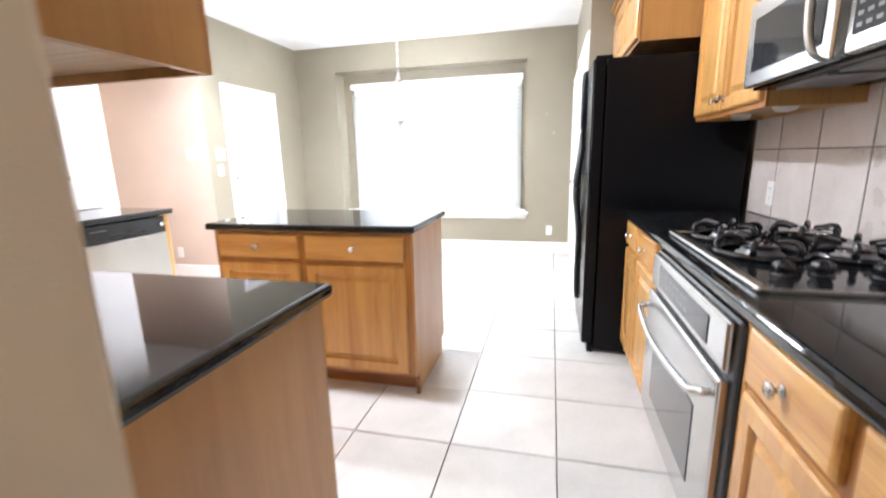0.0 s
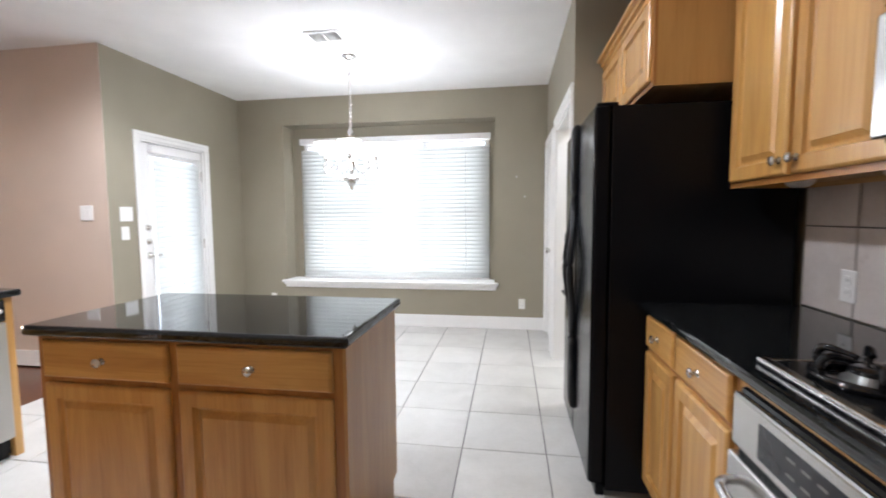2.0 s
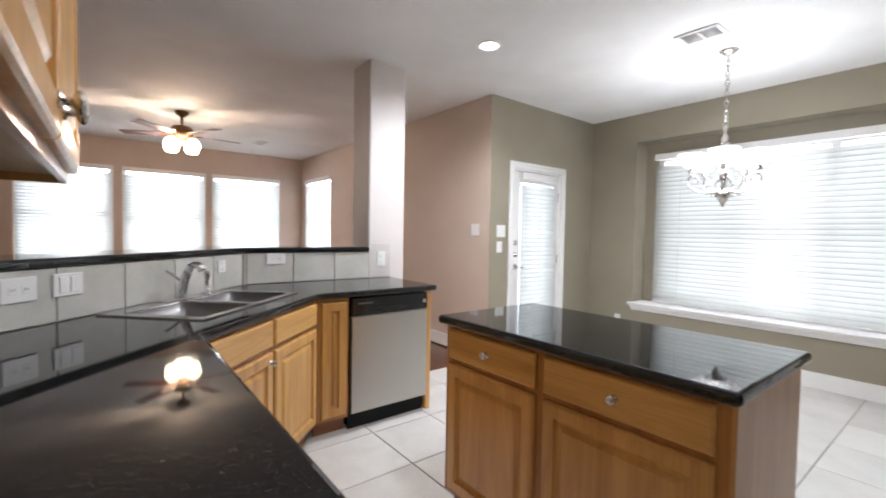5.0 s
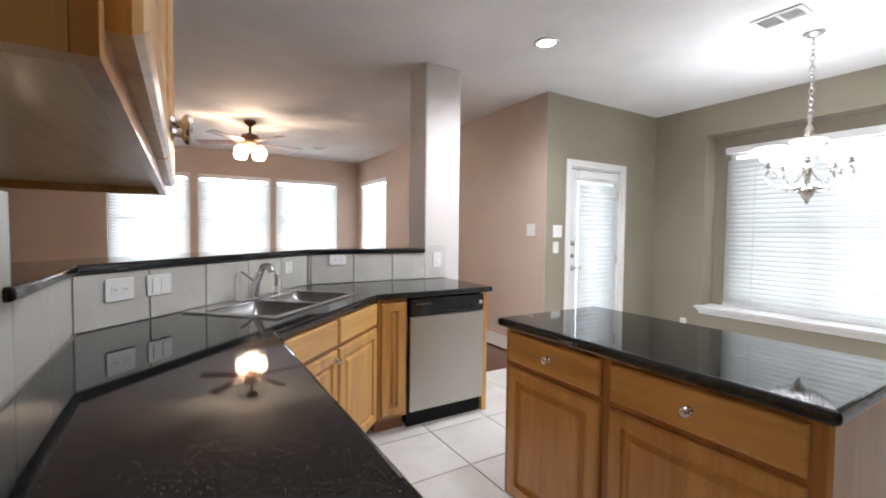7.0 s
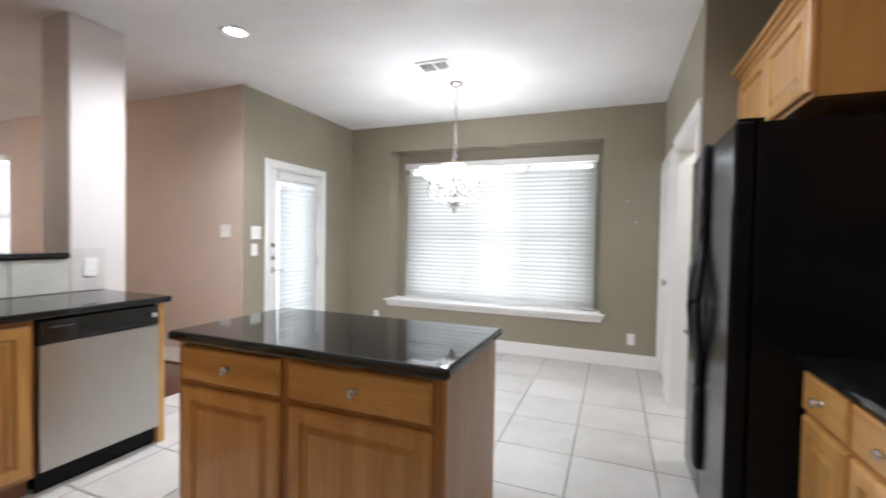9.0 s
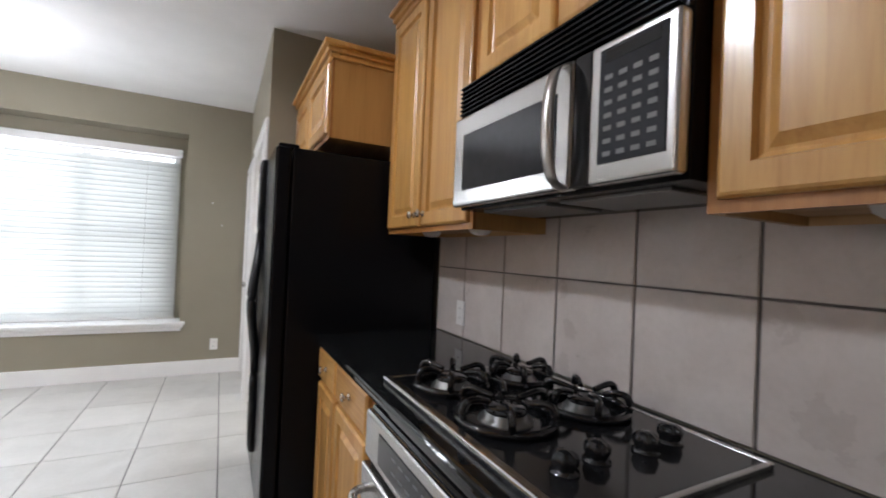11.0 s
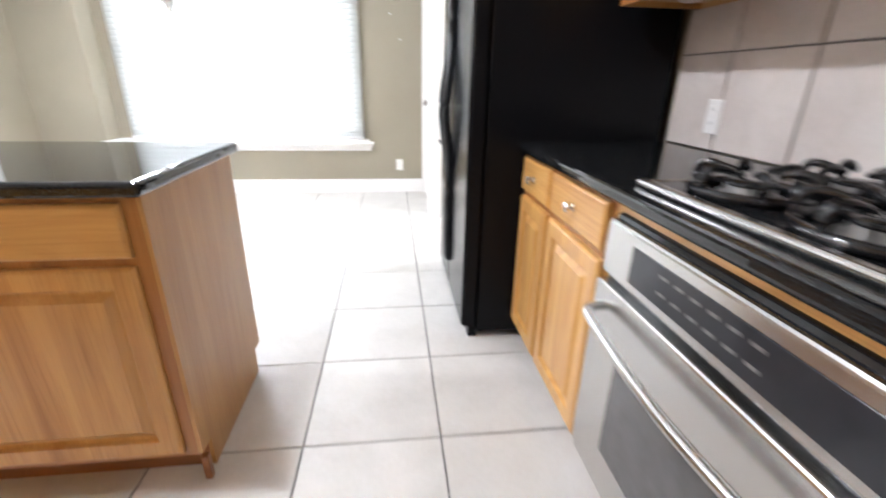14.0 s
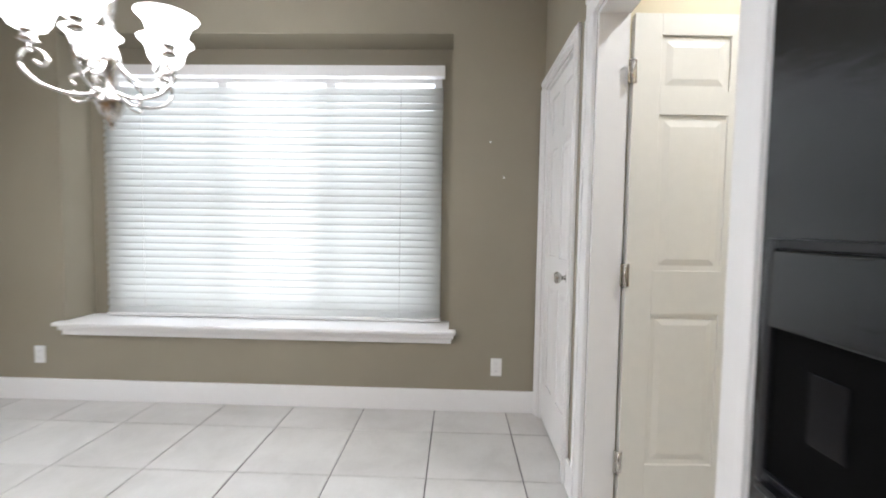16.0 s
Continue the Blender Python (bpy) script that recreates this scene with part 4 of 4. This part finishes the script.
for nm, x0, x1 in (("door", 0.0, 0.424), ("door", 0.432, FW)):
    dr = part(nm, B(x0, -0.071, 0.06, x1, -0.006, 1.757, bevel=0.012, segments=3), black_satin, fr, "black refrigerator door")
    part("front_skin", B(x0 + 0.006, -0.0752, 0.067, x1 - 0.006, -0.0695, 1.75, bevel=0.0045, segments=3), fridge_skin.m, dr, "glossy black textured front")
    hx = 0.405 if x0 == 0 else 0.451
    away = -0.062 if x0 == 0 else 0.062
    bm = tube(bmesh.new(), smooth_path([(hx, -0.07, 1.75), (hx, -0.085, 1.73), (hx, -0.088, 1.5), (hx, -0.088, 1.32), (hx + away * 0.6, -0.098, 1.2), (hx + away, -0.114, 1.07), (hx + away, -0.114, 0.95), (hx + away * 0.6, -0.098, 0.81), (hx, -0.088, 0.69), (hx, -0.088, 0.5), (hx, -0.085, 0.25), (hx, -0.07, 0.23)]), 0.0185, 12)
    for za, zb in ((1.335, 1.225), (0.675, 0.79)):
        tri = [(hx - away * 0.34, za), (hx + away * 0.45, zb), (hx - away * 0.34, zb)]
        front, rear = ([bm.verts.new((x, y, z)) for x, z in tri] for y in (-0.094, -0.08))
        bm.faces.new(front), bm.faces.new(rear)
        for k in range(3):
            n = (k + 1) % 3
            bm.faces.new((front[k], front[n], rear[n], rear[k]))
    part("handle", bm, handle_black, dr, "long bowed black handle")
    if x0 == 0:
        bm = bmesh.new()
        box(bm, 0.03, -0.084, 0.8, 0.048, -0.074, 1.18, 0.003), box(bm, 0.252, -0.084, 0.8, 0.27, -0.074, 1.18, 0.003)
        box(bm, 0.048, -0.084, 0.8, 0.252, -0.074, 0.82, 0.003), box(bm, 0.048, -0.084, 1.164, 0.252, -0.074, 1.18, 0.003)
        ds = part("dispenser", bm, dark_plastic, dr, "ice and water dispenser")
        part("recess", B(0.048, -0.0772, 0.82, 0.252, -0.0752, 1.045), recess_shade, ds)
        part("control_face", B(0.048, -0.09, 1.046, 0.252, -0.0752, 1.163, bevel=0.005, segments=3), fridge_skin.m, ds, "glossy black dispenser control face")
        part("paddle", B(0.12, -0.081, 0.9, 0.18, -0.0772, 1.0, bevel=0.002), black_satin, ds)
        part("tray", B(0.06, -0.105, 0.8, 0.24, -0.084, 0.812, bevel=0.003), dark_plastic, ds)
part("kick_grille", B(0.01, -0.04, 0.0, FW - 0.01, 0.0, 0.055, bevel=0.004), black_satin, fr)
for x in (0.03, FW - 0.09):
    part("hinge_cover", B(x, -0.06, 1.758, x + 0.06, 0.03, 1.777, bevel=0.006), black_satin, fr)

# ---- lamps ----
ch = thing("chandelier", pose(-1.232, 4.925, 0), "brushed nickel chandelier with lit frosted bell shades", "chandelier")
part("canopy", lathe(bmesh.new(), [(0.065, H), (0.062, H - 0.012), (0.035, H - 0.03), (0.01, H - 0.04), (0.0001, H - 0.042)], Matrix(), 24), nickel, ch)
bm = bmesh.new()
z, k = H - 0.04, 0
while z > 2.13:
    pts = []
    for i in range(12):
        a = 2 * math.pi * i / 12
        u, w = 0.013 * math.cos(a), 0.023 * math.sin(a)
        pts.append((u, 0, z - 0.023 + w) if k % 2 else (0, u, z - 0.023 + w))
    tube(bm, pts, 0.0036, 6, True)
    z -= 0.037
    k += 1
part("chain", bm, nickel, ch)
part("column", lathe(bmesh.new(), [(0.006, 2.14), (0.02, 2.12), (0.012, 2.08), (0.03, 2.04), (0.034, 2.0), (0.016, 1.95), (0.014, 1.84), (0.03, 1.8), (0.035, 1.76), (0.018, 1.72), (0.016, 1.66), (0.03, 1.645), (0.05, 1.63), (0.046, 1.61), (0.03, 1.575), (0.012, 1.55), (0.012, 1.54), (0.008, 1.53), (0.0001, 1.52)], Matrix(), 24), nickel, ch)
for k in range(5):
    turn = pose(0, 0, 0, 0, 0, 72 * k + 71.6)
    bm = tube(bmesh.new(), smooth_path([(0.02, 0, 1.66), (0.07, 0, 1.64), (0.12, 0, 1.635), (0.19, 0, 1.655), (0.238, 0, 1.705), (0.228, 0, 1.758), (0.19, 0, 1.765), (0.17, 0, 1.735), (0.187, 0, 1.714), (0.203, 0, 1.73)]), 0.0065, 8)
    tube(bm, smooth_path([(0.03, 0, 1.76), (0.07, 0, 1.72), (0.11, 0, 1.69), (0.1, 0, 1.665)]), 0.005, 8)
    tube(bm, smooth_path([(0.212, 0, 1.755), (0.218, 0, 1.77), (0.218, 0, 1.785)]), 0.0065, 8)
    tube(bm, smooth_path([(0.045, 0, 1.645), (0.075, 0, 1.615), (0.105, 0, 1.612), (0.115, 0, 1.635), (0.098, 0, 1.645)]), 0.0045, 8)
    arm = part("arm", bm, nickel, ch, "", turn)
    part("cup", lathe(bmesh.new(), [(0.008, 1.8), (0.03, 1.81), (0.02, 1.82), (0.022, 1.84), (0.03, 1.846)], pose(0.218, 0, -0.018), 18), nickel, arm)
    sh = lathe(bmesh.new(), [(0.028, 1.842), (0.048, 1.852), (0.062, 1.875), (0.067, 1.9), (0.078, 1.925), (0.1, 1.945), (0.095, 1.943), (0.073, 1.922), (0.061, 1.9), (0.054, 1.875), (0.03, 1.855)], pose(0.218, 0, -0.018), 24)
    part("shade", sh, shade_glow, arm, "lit white frosted glass shade")

cn = thing("can_light", pose(-2.335, 3.511, H), "recessed ceiling light, switched on", "recessed light", "recessed lights")
part("trim_ring", lathe(bmesh.new(), [(0.095, -0.001), (0.093, -0.007), (0.07, -0.008), (0.068, -0.002)], Matrix(), 32), white_trim, cn)
part("lamp", lathe(bmesh.new(), [(0.067, -0.002), (0.05, -0.004), (0.0001, -0.005)], Matrix(), 28), bulb_glow, cn)
# Added fixture copy, out of view, to house the kitchen fill lamp.
copy_thing(cn, pose(-0.75, 2.5, H))
# Invented, unseen fixture standing at the entry fill lamp.
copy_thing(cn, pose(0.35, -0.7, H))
copy_thing(cn, pose(1.3, 4.6, H))


def vent(m, w, h):
    v = thing("ceiling_vent", m, "white slatted air vent in the ceiling", "air vent", "air vents")
    bm = bmesh.new()
    for x0, y0, x1, y1 in ((0, 0, w, 0.025), (0, h - 0.025, w, h), (0, 0.025, 0.025, h - 0.025), (w - 0.025, 0.025, w, h - 0.025), (w / 2 - 0.01, 0.025, w / 2 + 0.01, h - 0.025)):
        box(bm, x0, y0, -0.012, x1, y1, -0.001, 0.002)
    part("frame", bm, white_trim, v)
    part("backing", B(0.02, 0.02, -0.003, w - 0.02, h - 0.02, -0.001), plain("duct_grey", (0.7, 0.71, 0.74), 0.6), v)
    n = int((h - 0.05) / 0.02)
    me = mesh_of("slat", B(0.026, -0.008, -0.001, w - 0.026, 0.008, 0.001), white_trim)
    for k in range(n):
        part("slat", me, None, v, m=pose(0, 0.035 + k * 0.02, -0.008, 40))


vent(pose(-1.4, 4.4, H), 0.28, 0.2)
vent(pose(-7.45, 3.1, H), 0.3, 0.2)

fan = thing("ceiling_fan", pose(-6.04, 1.97, 0), "ceiling fan with wooden blades and lit globes", "ceiling fan")
part("canopy", lathe(bmesh.new(), [(0.075, H), (0.07, H - 0.03), (0.03, H - 0.06), (0.02, H - 0.07)], Matrix(), 24), bronze, fan)
part("rod", lathe(bmesh.new(), [(0.014, H - 0.06), (0.014, 2.52)], Matrix(), 14), bronze, fan)
part("motor", lathe(bmesh.new(), [(0.03, 2.54), (0.1, 2.52), (0.13, 2.47), (0.125, 2.42), (0.09, 2.39), (0.06, 2.37), (0.06, 2.33), (0.03, 2.31)], Matrix(), 28), bronze, fan)
bm0 = B(0.17, -0.06, -0.004, 0.66, 0.06, 0.004, bevel=0.003)
blade_me = mesh_of("blade", bm0, blade_wood)
iron_me = mesh_of("bracket", B(0.08, -0.025, -0.01, 0.22, 0.025, -0.0045), bronze)
for k in range(5):
    bl = part("blade", blade_me, None, fan, "reddish brown wooden blade", pose(0, 0, 2.43, 9, 0, 72 * k + 25))
    part("bracket", iron_me, None, bl)
for k in range(4):
    a = radians(90 * k + 40)
    cx, cy = 0.155 * math.cos(a), 0.155 * math.sin(a)
    part("lamp_arm", tube(bmesh.new(), smooth_path([(0.04 * math.cos(a), 0.04 * math.sin(a), 2.335), (0.1 * math.cos(a), 0.1 * math.sin(a), 2.36), (cx, cy, 2.375)]), 0.009, 8), bronze, fan)
    part("globe", lathe(bmesh.new(), [(0.03, 2.37), (0.055, 2.35), (0.078, 2.31), (0.082, 2.27), (0.06, 2.225), (0.0001, 2.215)], pose(cx, cy, 0), 20), globe_glow, fan, "lit warm glass globe")


# ---- outlets and switches ----
def plate(name, m, w, h, label, kind):
    """A wall plate; local x across, z up, faces -y, origin at its middle."""
    p = thing(name, m, label, kind, "wall plates")
    part("cover", B(-w / 2, -0.006, -h / 2, w / 2, 0, h / 2, bevel=0.0025), white_plastic, p)
    if kind == "outlet":
        wide = w > h
        for s in (-1, 1):
            off = (s * 0.022, 0) if wide else (0, s * 0.022)
            part("socket", B(off[0] - 0.015, -0.0075, off[1] - 0.015, off[0] + 0.015, -0.006, off[1] + 0.015, bevel=0.001), white_plastic, p)
            for q in (-0.005, 0.005):
                part("slot", B(off[0] + q - 0.001, -0.0079, off[1] - 0.004, off[0] + q + 0.001, -0.0076, off[1] + 0.005), dark_plastic, p)
    elif kind == "switch":
        n = max(1, round(w / 0.06))
        for k in range(n):
            x = (k - (n - 1) / 2) * 0.046
            part("rocker", B(x - 0.016, -0.0095, -0.032, x + 0.016, -0.006, 0.032, bevel=0.002), white_plastic, p)
    return p


plate("outlet", pose(0.307, YN, 0.292), 0.07, 0.115, "white wall outlet above the baseboard", "outlet")
plate("outlet", pose(-2.71, YN, 0.3), 0.07, 0.115, "white wall outlet below the window niche", "outlet")
plate("outlet", pose(XE - 0.012, 2.92, 1.03, 0, 0, -90), 0.07, 0.115, "white outlet on the tiled backsplash", "outlet")
plate("switch", pose(XW, 4.47, 1.325, 0, 0, 90), 0.125, 0.125, "white double switch beside the back door", "switch")
plate("switch", pose(XW, 4.45, 1.16, 0, 0, 90), 0.075, 0.115, "white single switch beside the back door", "switch")
plate("switch", pose(-3.32, YC - 0.003, 1.335), 0.125, 0.125, "white double switch on the peach wall", "switch")
plate("outlet", pose(-3.65, YC - 0.003, 0.28), 0.07, 0.115, "white outlet on the peach wall", "outlet")
plate("outlet", pose(-3.12 + 0.0135, 3.05, 1.07, 0, 0, 90), 0.075, 0.12, "white outlet on the post", "outlet")
plate("outlet", pose(-3.12 + 0.014, 2.195, 1.09, 0, 0, 90), 0.13, 0.075, "white outlet on the tiled half wall", "outlet")


def on_diagonal(u):
    """A place on the tiled face of the angled half wall, u metres from its east end."""
    return pose(C1[0] - 0.70711 * u + 0.0105, C1[1] + 0.70711 * u + 0.0105, 1.06, 0, 0, 135)


plate("outlet", on_diagonal(0.175), 0.12, 0.09, "white wide outlet beside the sink", "outlet")
plate("switch", on_diagonal(0.355), 0.12, 0.09, "white wide switch beside the sink", "switch")
plate("outlet", on_diagonal(1.33), 0.075, 0.075, "white outlet behind the faucet", "outlet")
bm = lathe(bmesh.new(), [(0.018, 0), (0.016, 0.02), (0.008, 0.03), (0.0001, 0.031)], pose(0, 0, 0, 0, 90), 14)
tv = tagged(new("cable_stub", mesh_of("cable_stub", bm, white_plastic)), "white cable stub low on the olive wall", "cable outlet")
tv.location = (XW, 5.95, 0.25)
plate("cable_plate", pose(XW, 5.86, 0.26, 0, 0, 90), 0.05, 0.08, "small olive-splashed cable plate low on the wall", "cable plate")

for mx, mz in ((0.33, 1.5), (0.24, 1.72)):
    mk = tagged(new("nail_hole", mesh_of("nail_hole", lathe(bmesh.new(), [(0.007, 0), (0.005, 0.0015), (0.0001, 0.002)], pose(0, 0, 0, 90), 10), white_plastic)), "small filled nail hole on the olive wall", "wall mark", "nail holes")
    mk.location = (mx, YN, mz)

# ---- tiles ----
P, J = 0.4575, 0.006


def tile_mesh(w, h, t, material, bevel=0.0018):
    """A slab lying in x and y, top at z = 0."""
    return mesh_of("tile", steps_panel_flat(w, h, t, bevel), material)


def steps_panel_flat(w, h, t, bevel):
    bm = bmesh.new()
    rings = []
    for inset, z in ((0, -t), (0, -bevel), (bevel, 0)):
        rings.append([bm.verts.new(c) for c in ((inset, inset, z), (w - inset, inset, z), (w - inset, h - inset, z), (inset, h - inset, z))])
    for a, b in zip(rings, rings[1:]):
        for k in range(4):
            bm.faces.new((a[k], a[(k + 1) % 4], b[(k + 1) % 4], b[k]))
    bm.faces.new(rings[-1])
    return bm


cache = {}


def tile(parent, w, h, t, material, m):
    key = (round(w, 3), round(h, 3), t, material.name)
    if key not in cache:
        cache[key] = tile_mesh(w, h, t, material)
    return part("tile", cache[key], None, parent, "", m)


def spans(start, origin, end, pitch):
    first = math.floor((start - origin) / pitch + 1e-6)
    k = first
    while origin + k * pitch < end - 1e-3:
        a, b = max(start, origin + k * pitch + J / 2), min(end, origin + (k + 1) * pitch - J / 2)
        if b - a > 0.01:
            yield a, b
        k += 1


X0, Y0 = -0.085, 2.587
for x0, x1 in spans(-3.16, X0, 2.45, P):
    for y0, y1 in spans(YB, Y0, YN, P):
        if x0 > 1.4 and y0 < 4.0:
            continue
        tile(floor, x1 - x0, y1 - y0, 0.006, floor_tile, pose(x0, y0, random.uniform(-0.0006, 0.0), random.uniform(-0.04, 0.04), random.uniform(-0.04, 0.04)))

# backsplash behind the cooktop: tiles stand on the worktop, face west
splash = solid("backsplash", B(XE - 0.004, 0.5, 0.915, XE, 3.17, 1.56), wall_grout, "beige square wall tiles with dark grout", "backsplash")
for z0, z1 in ((0.918, 1.236), (1.242, 1.555)):
    for y0, y1 in spans(0.55, 1.343, 3.168, 0.3115):
        tile(splash, y1 - y0 - 0.002, z1 - z0, 0.008, wall_tile, Matrix.Translation((XE - 0.011, y1, z0)) @ Matrix(((0, 0, -1, 0), (-1, 0, 0, 0), (0, 1, 0, 0), (0, 0, 0, 1))))

# backsplash of the half wall: three faces
low = solid("bar_backsplash", B(-3.1195, 1.99, 0.915, -3.116, 2.93, 1.13), wall_grout, "pale greenish tiles under the bar top", "backsplash")
for y0, y1 in spans(1.985, 2.0, 2.936, 0.32):
    tile(low, y1 - y0, 0.212, 0.006, bar_tile, Matrix.Translation((-3.108, y0, 0.917)) @ Matrix(((0, 0, 1, 0), (1, 0, 0, 0), (0, 1, 0, 0), (0, 0, 0, 1))))
tile(low, 0.205, 0.282, 0.0055, post_tile, Matrix.Translation((-3.1085, 2.9385, 0.917)) @ Matrix(((0, 0, 1, 0), (1, 0, 0, 0), (0, 1, 0, 0), (0, 0, 0, 1))))
turn45 = Matrix.Rotation(radians(135), 4, "Z")
up = Matrix(((1, 0, 0, 0), (0, 0, -1, 0), (0, 1, 0, 0), (0, 0, 0, 1)))
for u0, u1 in spans(0.005, 0.0, 1.56, 0.315):
    at = Vector((C1[0] - 0.70711 * u0 + 0.008, C1[1] + 0.70711 * u0 + 0.008, 0.917))
    tile(low, u1 - u0, 0.212, 0.006, bar_tile, Matrix.Translation(at) @ turn45 @ up)
for x0, x1 in spans(-2.0, -2.0, -0.25, 0.315):
    hgt = 0.212 if x1 < -1.3 else 0.47
    tile(low, x1 - x0, hgt, 0.006, bar_tile, Matrix.Translation((x1, YS + 0.009, 0.917)) @ Matrix(((-1, 0, 0, 0), (0, 0, 1, 0), (0, 1, 0, 0), (0, 0, 0, 1))))
